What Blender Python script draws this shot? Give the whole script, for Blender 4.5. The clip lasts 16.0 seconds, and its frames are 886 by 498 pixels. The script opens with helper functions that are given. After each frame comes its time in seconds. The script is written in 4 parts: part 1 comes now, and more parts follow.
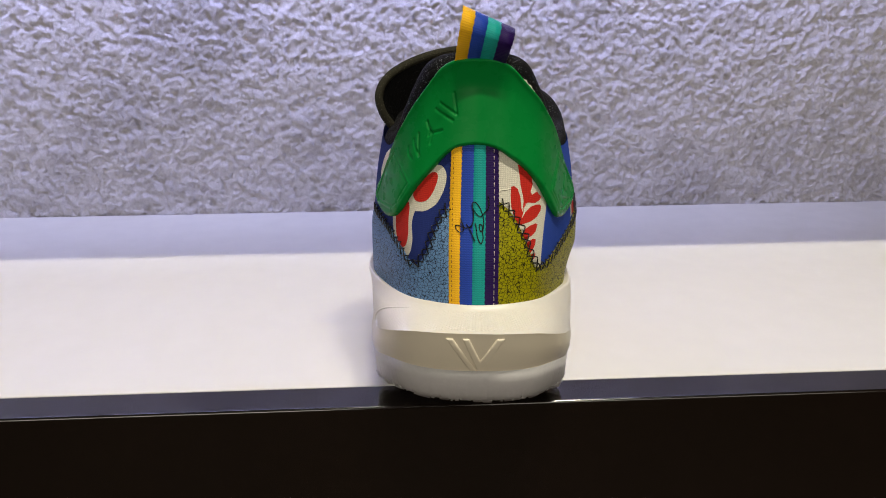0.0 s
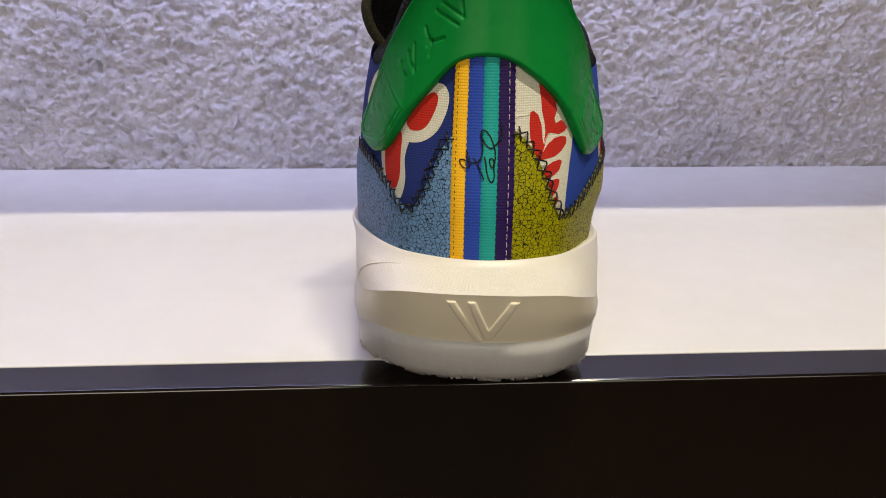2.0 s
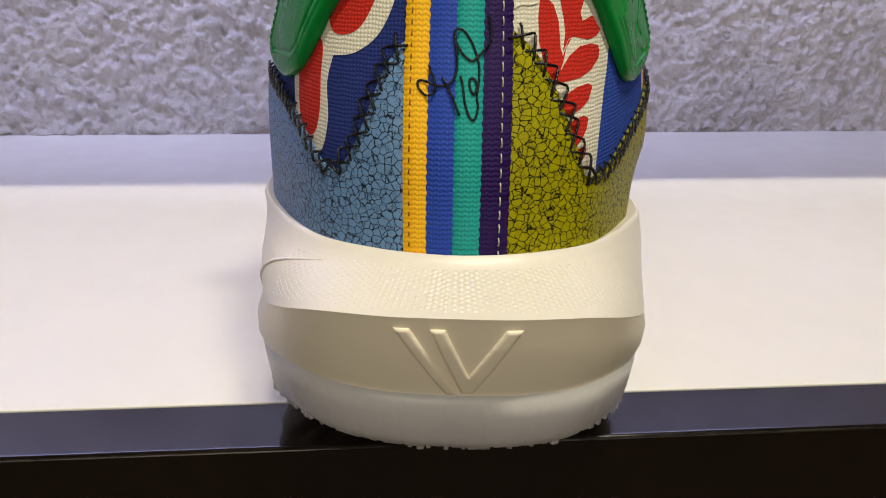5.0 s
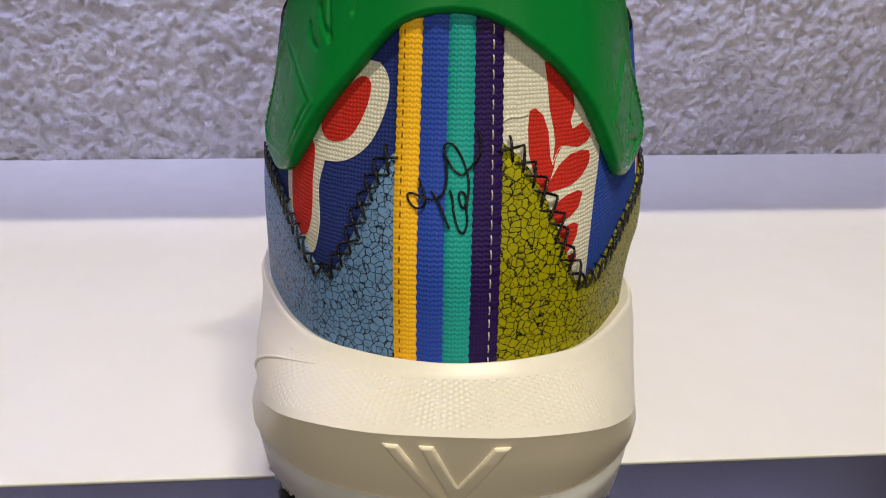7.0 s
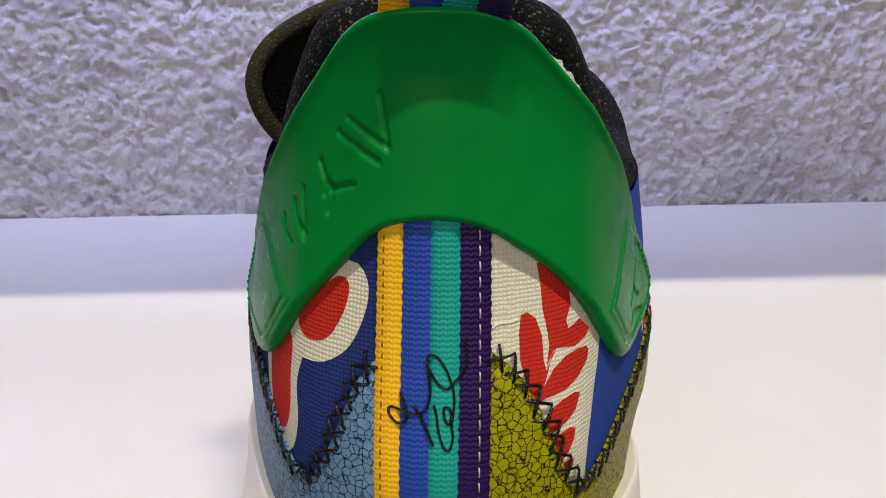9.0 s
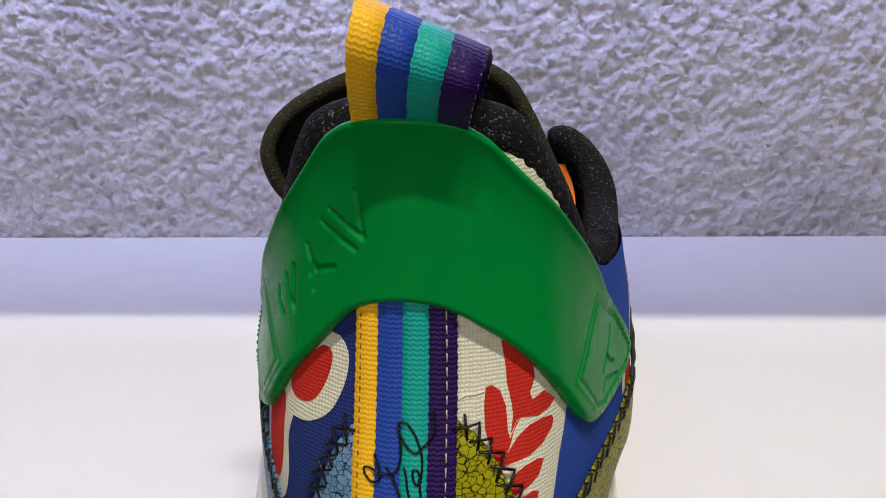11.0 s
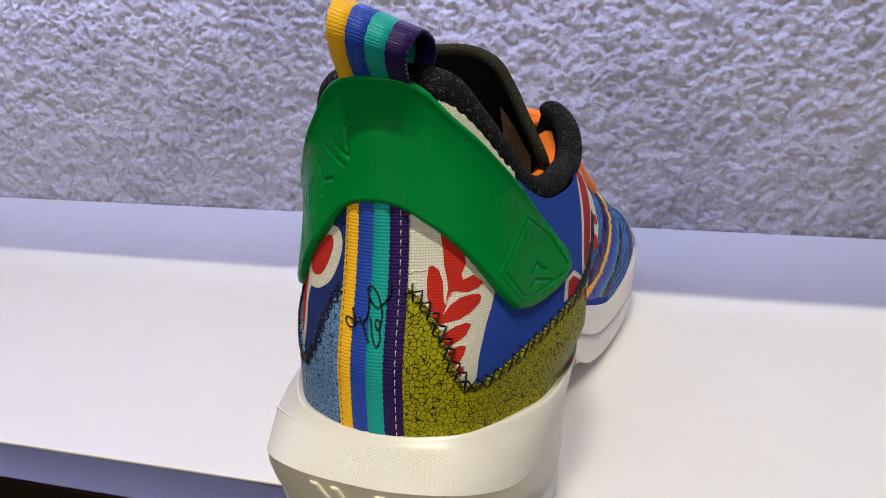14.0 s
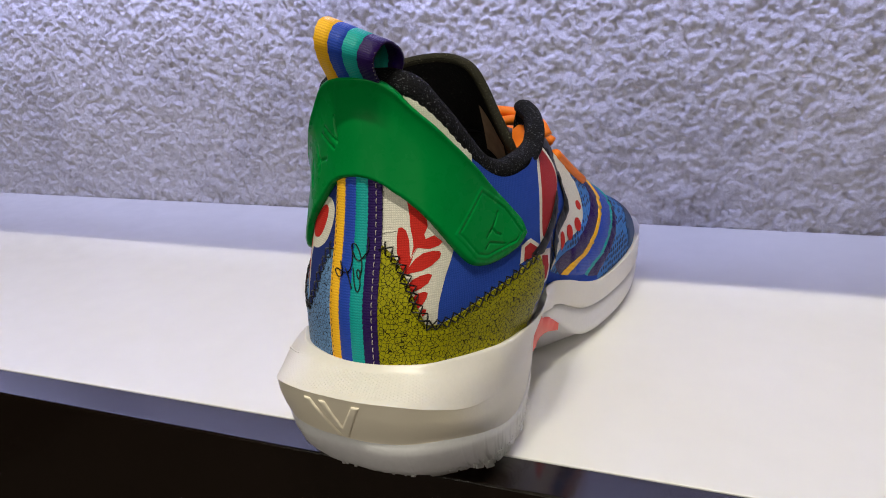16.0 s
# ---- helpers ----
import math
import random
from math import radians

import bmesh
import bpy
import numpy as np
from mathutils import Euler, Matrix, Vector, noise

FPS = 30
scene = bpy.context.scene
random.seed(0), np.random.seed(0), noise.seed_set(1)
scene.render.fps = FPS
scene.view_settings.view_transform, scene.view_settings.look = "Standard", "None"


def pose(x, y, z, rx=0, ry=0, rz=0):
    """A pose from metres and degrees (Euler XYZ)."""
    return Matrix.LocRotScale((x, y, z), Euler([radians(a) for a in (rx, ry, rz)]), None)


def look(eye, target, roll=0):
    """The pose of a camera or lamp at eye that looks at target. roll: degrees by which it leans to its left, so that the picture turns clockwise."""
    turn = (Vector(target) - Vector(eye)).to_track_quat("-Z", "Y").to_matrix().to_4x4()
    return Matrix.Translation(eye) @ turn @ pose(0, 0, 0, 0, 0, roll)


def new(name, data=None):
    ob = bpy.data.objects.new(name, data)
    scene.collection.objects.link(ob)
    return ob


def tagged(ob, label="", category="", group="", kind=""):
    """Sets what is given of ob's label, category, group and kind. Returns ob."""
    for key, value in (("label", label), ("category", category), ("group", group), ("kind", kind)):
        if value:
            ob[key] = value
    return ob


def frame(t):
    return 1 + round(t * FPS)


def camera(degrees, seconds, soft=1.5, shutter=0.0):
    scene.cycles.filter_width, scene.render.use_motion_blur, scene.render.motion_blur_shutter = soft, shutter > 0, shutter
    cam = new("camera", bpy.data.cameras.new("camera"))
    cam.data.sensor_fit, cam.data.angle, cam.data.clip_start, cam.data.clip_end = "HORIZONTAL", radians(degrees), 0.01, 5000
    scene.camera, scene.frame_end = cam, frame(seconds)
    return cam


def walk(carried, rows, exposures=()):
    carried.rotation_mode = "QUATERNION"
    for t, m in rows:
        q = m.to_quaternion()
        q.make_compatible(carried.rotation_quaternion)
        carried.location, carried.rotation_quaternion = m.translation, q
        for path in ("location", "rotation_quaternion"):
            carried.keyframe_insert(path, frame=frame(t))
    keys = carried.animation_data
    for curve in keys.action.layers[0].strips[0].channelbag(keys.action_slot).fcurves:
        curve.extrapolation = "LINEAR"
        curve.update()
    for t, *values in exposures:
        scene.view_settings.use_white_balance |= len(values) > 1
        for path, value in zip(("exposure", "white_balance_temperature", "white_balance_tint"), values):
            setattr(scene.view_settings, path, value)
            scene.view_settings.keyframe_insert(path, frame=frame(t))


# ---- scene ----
cam = camera(60.74, 16.0, 1.0)
PATH = [
    (0, (-0.02990, -0.28625, 0.16145), (-0.01291, -0.00102, 0.07005), -0.23),
    (0.5, (-0.03096, -0.27876, 0.15792), (-0.01387, 0.00600, 0.06507), -0.23),
    (1, (-0.02985, -0.26706, 0.15116), (-0.01192, 0.01700, 0.05636), 0.02),
    (1.5, (-0.02860, -0.25428, 0.14431), (-0.00993, 0.02863, 0.04624), 0.39),
    (2, (-0.02903, -0.23393, 0.13289), (-0.00933, 0.04826, 0.03298), 0.67),
    (2.5, (-0.02803, -0.21378, 0.12428), (-0.00712, 0.06759, 0.02235), 0.96),
    (3, (-0.02466, -0.19746, 0.11735), (-0.00251, 0.08322, 0.01377), 1.20),
    (5.5, (-0.01436, -0.13907, 0.10151), (0.00959, 0.13938, -0.00754), 0.72),
    (6, (-0.01400, -0.13853, 0.10849), (0.00963, 0.13918, -0.00252), 1.00),
    (6.5, (-0.01397, -0.13859, 0.11584), (0.00841, 0.13909, 0.00451), 0.89),
    (7, (-0.01176, -0.13723, 0.12240), (0.00885, 0.14072, 0.01139), 0.64),
    (7.5, (-0.00948, -0.13086, 0.12833), (0.00913, 0.14698, 0.01673), 0.51),
    (8, (-0.00701, -0.12677, 0.13533), (0.00929, 0.15096, 0.02309), 0.26),
    (8.5, (-0.00666, -0.12052, 0.14122), (0.00758, 0.15727, 0.02885), -0.02),
    (9, (-0.00419, -0.11485, 0.15167), (0.00774, 0.16320, 0.03966), -0.32),
    (9.5, (-0.00307, -0.11076, 0.15840), (0.00574, 0.16753, 0.04668), -0.46),
    (12, (0.02656, -0.13724, 0.16901), (-0.00778, 0.14101, 0.06225), -1.24),
    (12.5, (0.03465, -0.14698, 0.16695), (-0.01099, 0.13023, 0.06172), -1.22),
    (13, (0.04552, -0.15759, 0.16752), (-0.01123, 0.11781, 0.06295), -1.39),
    (13.5, (0.05764, -0.16693, 0.16543), (-0.01030, 0.10641, 0.06213), -1.74),
    (14, (0.06673, -0.17724, 0.16551), (-0.01183, 0.09374, 0.06355), -2.25),
    (14.5, (0.08123, -0.18401, 0.16562), (-0.00761, 0.08439, 0.06526), -2.84),
    (15, (0.09815, -0.19271, 0.16622), (0.00022, 0.07309, 0.06742), -3.40),
    (15.5, (0.10607, -0.20483, 0.16512), (0.00066, 0.05890, 0.06849), -3.66),
    (16, (0.11662, -0.21472, 0.16513), (0.00562, 0.04750, 0.07070), -3.72),
]
walk(cam, [(t, look(eye, target, roll)) for t, eye, target, roll in PATH],
     [(0, -0.04, 6800, 8), (3, 0.03, 7080, 8.5), (6.5, -0.05, 7000, 8), (8.0, -0.10, 6850, 8), (9.5, 0.02, 6650, 8), (12, -0.08, 6500, 8), (16, -0.10, 6500, 8)])

WALL_Y = 0.3265

# ---------------------------------------------------------------- light
world = bpy.data.worlds.new("room_dim")
world.use_nodes = True
world.node_tree.nodes["Background"].inputs[0].default_value = (0.6, 0.57, 0.58, 1)
world.node_tree.nodes["Background"].inputs[1].default_value = 0.12
scene.world = world


def area_lamp(name, eye, target, size, size_y, watts, color):
    d = bpy.data.lights.new(name, "AREA")
    d.shape, d.size, d.size_y, d.energy, d.color = "RECTANGLE", size, size_y, watts, color
    ob = new(name, d)
    ob.matrix_world = look(eye, target)
    return ob


area_lamp("ceiling_spot_right", (0.36, -0.47, 1.60), (0.36, 0.02, 0.0), 0.20, 0.020, 11.2, (1.0, 0.95, 0.79))
area_lamp("ceiling_spot_left", (0.05, -0.47, 1.60), (0.05, 0.02, 0.0), 0.20, 0.020, 11.2, (1.0, 0.95, 0.79))
# Two broad unseen fills, added to brighten the heel side of the shoe.
area_lamp("fill_lamp_left", (-1.0, -2.6, 1.05), (0.0, 0.0, 0.05), 1.6, 1.1, 21.0, (1.0, 0.95, 0.82))
area_lamp("fill_lamp_right", (1.0, -2.4, 1.05), (0.0, 0.0, 0.05), 1.6, 1.1, 12.0, (1.0, 0.95, 0.82))
area_lamp("shelf_strip_lamp", (-0.30, WALL_Y - 0.095, 0.375), (-0.30, WALL_Y, 0.36), 1.3, 0.02, 7.7, (0.52, 0.56, 1.0))

# ---------------------------------------------------------------- materials
MATS = {}


class Nodes:
    """A small wrapper round a node tree."""

    def __init__(self, name):
        self.mat = bpy.data.materials.new(name)
        self.mat.use_nodes = True
        self.t = self.mat.node_tree
        self.p = self.t.nodes["Principled BSDF"]

    def add(self, kind, **sets):
        n = self.t.nodes.new(kind)
        for k, v in sets.items():
            if k.startswith("in_"):
                n.inputs[int(k[3:])].default_value = v
            elif k == "op":
                n.operation = v
            elif k == "feature":
                n.feature = v
            elif k == "bands":
                n.bands_direction = v
            elif k == "profile":
                n.wave_profile = v
        return n

    def link(self, a, b):
        self.t.links.new(a, b)

    def coords(self, kind="Object", scale=1.0):
        c = self.add("ShaderNodeTexCoord")
        m = self.add("ShaderNodeMapping")
        m.inputs["Scale"].default_value = (scale, scale, scale) if not isinstance(scale, tuple) else scale
        self.link(c.outputs[kind], m.inputs["Vector"])
        return m.outputs["Vector"]

    def noise(self, vec, scale, detail=4.0, rough=0.55):
        n = self.add("ShaderNodeTexNoise")
        n.inputs["Scale"].default_value, n.inputs["Detail"].default_value, n.inputs["Roughness"].default_value = scale, detail, rough
        self.link(vec, n.inputs["Vector"])
        return n.outputs["Fac"]

    def ramp(self, fac, *stops):
        r = self.add("ShaderNodeValToRGB")
        e = r.color_ramp.elements
        while len(e) < len(stops):
            e.new(0.5)
        for el, (pos, col) in zip(e, stops):
            el.position, el.color = pos, (*col, 1)
        self.link(fac, r.inputs["Fac"])
        return r.outputs["Color"]

    def mix(self, fac, a, b, blend="MIX"):
        m = self.add("ShaderNodeMixRGB")
        m.blend_type = blend
        for i, v in enumerate((fac, a, b)):
            if isinstance(v, (int, float)):
                m.inputs[i].default_value = v
            elif isinstance(v, tuple):
                m.inputs[i].default_value = (*v, 1)
            else:
                self.link(v, m.inputs[i])
        return m.outputs[0]

    def math(self, op, a, b=0.0):
        m = self.add("ShaderNodeMath", op=op)
        for i, v in enumerate((a, b)):
            if isinstance(v, (int, float)):
                m.inputs[i].default_value = v
            else:
                self.link(v, m.inputs[i])
        return m.outputs[0]

    def bump(self, height, strength, distance, after=None):
        b = self.add("ShaderNodeBump")
        b.inputs["Strength"].default_value, b.inputs["Distance"].default_value = strength, distance
        self.link(height, b.inputs["Height"])
        if after:
            self.link(after, b.inputs["Normal"])
        return b.outputs["Normal"]

    def done(self, color=None, rough=None, normal=None, **more):
        for key, v in (("Base Color", color), ("Roughness", rough), ("Normal", normal), *more.items()):
            key = key.replace("_", " ")
            if v is None:
                continue
            if isinstance(v, tuple):
                self.p.inputs[key].default_value = v if key == "Subsurface Radius" else (*v, 1)
            elif isinstance(v, (int, float)):
                self.p.inputs[key].default_value = v
            else:
                self.link(v, self.p.inputs[key])
        return self.mat


def plain(name, color, rough, spread=0.12, grain=400.0, bump=0.15, metal=0.0, **more):
    """A surface with two scales of uneven tone and a fine grain."""
    n = Nodes(name)
    v = n.coords()
    wide, fine = n.noise(v, grain * 0.06, 3), n.noise(v, grain, 5)
    dark = tuple(c * (1 - spread) for c in color)
    light = tuple(min(1, c * (1 + spread)) for c in color)
    col = n.ramp(n.mix(0.4, wide, fine), (0.35, dark), (0.65, light))
    r = n.math("MULTIPLY_ADD", fine, 0.16)
    n.t.nodes[-1].inputs[2].default_value = rough - 0.08
    return n.done(col, r, n.bump(fine, bump, 0.0003), Metallic=metal, **more)


def canvas(name, color, thread=0.74, strength=0.38):
    """Plain-woven cloth; the weave runs along the panel's own coordinates, in millimetres."""
    n = Nodes(name)
    v = n.coords("UV")
    a = n.add("ShaderNodeTexWave", bands="X")
    b = n.add("ShaderNodeTexWave", bands="Y")
    k = 6.2832 / thread / 20
    for w in (a, b):
        n.link(v, w.inputs["Vector"])
        w.inputs["Scale"].default_value, w.inputs["Distortion"].default_value = k, 3.4
        w.inputs["Detail"].default_value, w.inputs["Detail Scale"].default_value = 2.0, 0.9
    weave = n.math("MULTIPLY", n.math("POWER", a.outputs["Fac"], 0.6), n.math("POWER", b.outputs["Fac"], 0.6))
    slub = n.noise(v, 0.9, 4)
    tone = n.math("MULTIPLY_ADD", weave, 0.20)
    n.t.nodes[-1].inputs[2].default_value = 0.88
    tone = n.math("ADD", tone, n.math("MULTIPLY", n.math("SUBTRACT", slub, 0.5), 0.35))
    col = n.mix(1.0, color, tone, "MULTIPLY")
    return n.done(col, 0.85, n.bump(weave, strength, 0.00035), Specular_IOR_Level=0.15)


def webbing(name, color, rough=0.38):
    """Ribbed ribbon: columns of slanted stitches that lean to and fro."""
    n = Nodes(name)
    v = n.coords("UV")
    split = n.add("ShaderNodeSeparateXYZ")
    n.link(v, split.inputs[0])
    fine, wide = n.noise(v, 2.6, 4), n.noise(v, 0.5, 2)
    lean = n.add("ShaderNodeMath", op="PINGPONG")
    n.link(split.outputs[0], lean.inputs[0])
    lean.inputs[1].default_value = 0.62
    up = n.math("ADD", n.math("MULTIPLY", lean.outputs[0], 0.45), n.math("ADD", split.outputs[1], n.math("MULTIPLY", fine, 0.35)))
    row = n.math("MULTIPLY_ADD", n.math("SINE", n.math("MULTIPLY", up, 6.2832 / 0.88)), 0.5)
    n.t.nodes[-1].inputs[2].default_value = 0.5
    column = n.math("ABSOLUTE", n.math("SINE", n.math("MULTIPLY", split.outputs[0], math.pi / 0.62)))
    stitch = n.math("MULTIPLY", n.math("POWER", row, 0.6), n.math("POWER", column, 0.22))
    tone = n.mix(n.math("MULTIPLY", stitch, n.math("ADD", n.math("MULTIPLY", wide, 0.3), 0.85)), tuple(c * 0.85 for c in color), tuple(min(1, c * 1.12) for c in color))
    return n.done(tone, rough, n.bump(stitch, 0.28, 0.0004), Specular_IOR_Level=0.20)


def crackle(name, color, line, cell=0.72):
    """Painted leather that has cracked into small plates."""
    n = Nodes(name)
    v = n.coords("UV")
    wob = n.add("ShaderNodeTexNoise")
    wob.inputs["Scale"].default_value, wob.inputs["Detail"].default_value, wob.inputs["Roughness"].default_value = 1.7, 7.0, 0.8
    n.link(v, wob.inputs["Vector"])
    vec = n.mix(0.85, v, wob.outputs["Color"], "ADD")
    big = n.add("ShaderNodeTexVoronoi", feature="DISTANCE_TO_EDGE")
    big.inputs["Scale"].default_value = cell
    small = n.add("ShaderNodeTexVoronoi", feature="DISTANCE_TO_EDGE")
    small.inputs["Scale"].default_value = cell * 2.1
    for t in (big, small):
        n.link(vec, t.inputs["Vector"])
    thick = n.noise(v, 0.7, 4)
    wide = n.math("MULTIPLY_ADD", thick, 0.75)
    n.t.nodes[-1].inputs[2].default_value = 0.05
    a = n.ramp(n.math("DIVIDE", big.outputs["Distance"], n.math("MAXIMUM", wide, 0.12)), (0.075, (0, 0, 0)), (0.145, (1, 1, 1)))
    gate = n.ramp(thick, (0.40, (0, 0, 0)), (0.50, (1, 1, 1)))
    b = n.ramp(small.outputs["Distance"], (0.022, (0, 0, 0)), (0.05, (1, 1, 1)))
    b = n.mix(gate, b, (1, 1, 1))
    plates = n.mix(1.0, a, b, "MULTIPLY")
    tone = n.mix(n.noise(v, 0.35, 4), tuple(c * 0.85 for c in color), tuple(c * 1.2 for c in color))
    col = n.mix(plates, line, tone)
    return n.done(col, 0.42, n.bump(n.mix(0.25, plates, n.noise(v, 1.6, 3)), 0.45, 0.0003), Specular_IOR_Level=0.13)


def fleck(name, color, speck, scale=1600.0):
    """Dark knit with bright flecks."""
    n = Nodes(name)
    v = n.coords()
    vo = n.add("ShaderNodeTexVoronoi")
    vo.inputs["Scale"].default_value = scale
    n.link(v, vo.inputs["Vector"])
    nz = n.noise(v, scale * 0.6, 2)
    spots = n.ramp(n.math("MULTIPLY", n.math("SUBTRACT", 1.0, vo.outputs["Distance"]), nz), (0.36, (0, 0, 0)), (0.60, (1, 1, 1)))
    col = n.mix(spots, color, speck)
    return n.done(col, 0.8, n.bump(vo.outputs["Distance"], 0.6, 0.0005), Specular_IOR_Level=0.12)


def holes(name, color, dark, scale=330.0):
    """Open knit with rows of holes."""
    n = Nodes(name)
    v = n.coords()
    vo = n.add("ShaderNodeTexVoronoi")
    vo.inputs["Scale"].default_value, vo.inputs["Randomness"].default_value = scale, 0.25
    n.link(v, vo.inputs["Vector"])
    m = n.ramp(vo.outputs["Distance"], (0.34, dark), (0.45, color))
    return n.done(m, 0.75, n.bump(vo.outputs["Distance"], 0.5, 0.0008))




def plaster():
    """Gritty painted plaster, a little stained."""
    n = Nodes("rough_plaster")
    v = n.coords()
    grit, fine, stain = n.noise(v, 360, 6, 0.62), n.noise(v, 1100, 3), n.noise(v, 11, 4, 0.6)
    col = n.ramp(n.mix(0.45, grit, fine), (0.32, (0.50, 0.475, 0.525)), (0.66, (0.68, 0.65, 0.70)))
    col = n.mix(1.0, col, n.ramp(stain, (0.36, (0.80, 0.80, 0.82)), (0.56, (1, 1, 1))), "MULTIPLY")
    return n.done(col, 0.85, n.bump(fine, 0.4, 0.0004, n.bump(grit, 0.9, 0.0026)))


M_WALL = plaster()
M_WHITE = plain("white_laminate", (0.83, 0.815, 0.785), 0.22, 0.02, 60, 0.02)
M_BLACK = plain("black_lacquer", (0.006, 0.0032, 0.0022), 0.13, 0.25, 140, 0.03, Specular_IOR_Level=0.85)
M_ROOM = plain("room_paint", (0.07, 0.048, 0.036), 0.8, 0.1, 30, 0.1)
M_FOAM = plain("white_foam", (0.80, 0.755, 0.71), 0.36, 0.03, 700, 0.12, Subsurface_Weight=0.08, Subsurface_Radius=(0.004, 0.003, 0.002))


def cream_foam():
    """White foam behind a cream film that ends in a soft edge at the sides."""
    n = Nodes("cream_foam")
    v = n.coords()
    split = n.add("ShaderNodeSeparateXYZ")
    n.link(v, split.inputs[0])
    fine, wide = n.noise(v, 500, 5), n.noise(v, 40, 3)
    film = n.mix(wide, (0.92, 0.82, 0.67), (0.96, 0.87, 0.73))
    along = n.math("ADD", n.math("MULTIPLY", split.outputs[1], 55.0), n.math("MULTIPLY", wide, 0.2))
    edge = n.ramp(along, (0.0, (0, 0, 0)), (1.0, (1, 1, 1)))
    return n.done(n.mix(edge, film, (0.80, 0.755, 0.71)), 0.42, n.bump(n.noise(v, 260, 5), 0.30, 0.0004))


M_FOAM_LOW = cream_foam()
M_RUBBER = plain("milky_rubber", (0.76, 0.735, 0.77), 0.34, 0.05, 500, 0.12, Subsurface_Weight=0.9, Subsurface_Radius=(1.0, 1.0, 1.0), Subsurface_Scale=0.009)
M_PINK = plain("coral_rubber", (0.90, 0.13, 0.10), 0.45, 0.06, 500, 0.08)
M_GREEN = plain("green_moulded_plastic", (0.001, 0.225, 0.040), 0.28, 0.06, 160, 0.03, Specular_IOR_Level=0.11)
M_BLUE = canvas("blue_canvas", (0.024, 0.072, 0.42))
M_NAVY = canvas("navy_canvas", (0.020, 0.036, 0.19))
M_CREAM = canvas("cream_canvas", (0.78, 0.74, 0.64))
M_RED = canvas("red_canvas", (0.58, 0.028, 0.020))
M_MAROON = canvas("dark_red_canvas", (0.42, 0.030, 0.035))
M_SKYCRACK = crackle("cracked_sky_blue_leather", (0.135, 0.258, 0.48), (0.004, 0.005, 0.010))
M_OLIVE = crackle("cracked_olive_leather", (0.34, 0.315, 0.005), (0.006, 0.005, 0.003))
M_YELLOW = webbing("yellow_ribbon", (1.0, 0.50, 0.022))
M_RIBBLUE = webbing("blue_ribbon", (0.020, 0.064, 0.43))
M_TEAL = webbing("teal_ribbon", (0.010, 0.36, 0.34))
M_PURPLE = webbing("purple_ribbon", (0.021, 0.005, 0.085))
M_THREAD = plain("black_thread", (0.002, 0.002, 0.003), 0.28, 0.3, 2500, 0.5, Specular_IOR_Level=0.45)
M_PALETHREAD = plain("pale_thread", (0.58, 0.52, 0.46), 0.6, 0.15, 2500, 0.4)
M_OCHRETHREAD = plain("ochre_thread", (0.24, 0.085, 0.010), 0.6, 0.2, 2500, 0.4)
M_KNIT = fleck("black_flecked_knit", (0.007, 0.007, 0.009), (0.17, 0.17, 0.19), 1500)
M_LINING = fleck("black_lining", (0.006, 0.006, 0.007), (0.03, 0.03, 0.03), 1100)
M_BINDING = fleck("olive_black_binding", (0.030, 0.028, 0.020), (0.15, 0.14, 0.09), 1500)
M_STRAP = plain("black_strap_film", (0.008, 0.008, 0.010), 0.5, 0.2, 900, 0.2, Specular_IOR_Level=0.25)
M_ORANGE = plain("orange_nylon", (1.0, 0.21, 0.005), 0.55, 0.10, 1500, 0.3)
M_TOEMESH = holes("blue_open_mesh", (0.030, 0.17, 0.50), (0.006, 0.02, 0.09))
M_TOENAVY = plain("navy_toe_film", (0.020, 0.055, 0.15), 0.5, 0.15, 900, 0.25)
M_INSOLE = plain("tan_insole", (0.33, 0.24, 0.17), 0.8, 0.35, 260, 0.3)

# ---------------------------------------------------------------- shapes (shoe in millimetres)
MM = 0.001


def mesh_object(name, verts, faces, material, parent=None, label="", uv=None, smooth=True):
    me = bpy.data.meshes.new(name)
    me.from_pydata([tuple(v) for v in verts], [], faces)
    if smooth:
        me.polygons.foreach_set("use_smooth", [True] * len(me.polygons))
    if uv is not None:
        layer = me.uv_layers.new(name="UVMap")
        loops = np.empty(len(me.loops), dtype=np.int32)
        me.loops.foreach_get("vertex_index", loops)
        layer.data.foreach_set("uv", np.asarray(uv, dtype=np.float32)[loops].ravel())
    me.materials.append(material)
    me.validate()
    me.update()
    ob = new(name, me)
    if parent:
        ob.parent = parent
    if label:
        tagged(ob, label)
    return ob


def part(name, bm, material, parent=None, label=""):
    me = bpy.data.meshes.new(name)
    bm.to_mesh(me)
    bm.free()
    me.materials.append(material)
    ob = new(name, me)
    if parent:
        ob.parent = parent
    if label:
        tagged(ob, label)
    return ob


def hermite(xs, ys, x):
    """A smooth curve through the points (xs, ys)."""
    xs, ys, x = np.asarray(xs, float), np.asarray(ys, float), np.asarray(x, float)
    d = np.diff(ys) / np.diff(xs)
    m = np.r_[d[0], (d[1:] + d[:-1]) / 2, d[-1]]
    i = np.clip(np.searchsorted(xs, x) - 1, 0, len(xs) - 2)
    h = xs[i + 1] - xs[i]
    t = np.clip((x - xs[i]) / h, 0, 1)
    return ys[i] * (2 * t**3 - 3 * t * t + 1) + m[i] * h * (t**3 - 2 * t * t + t) + ys[i + 1] * (3 * t * t - 2 * t**3) + m[i + 1] * h * (t**3 - t * t)


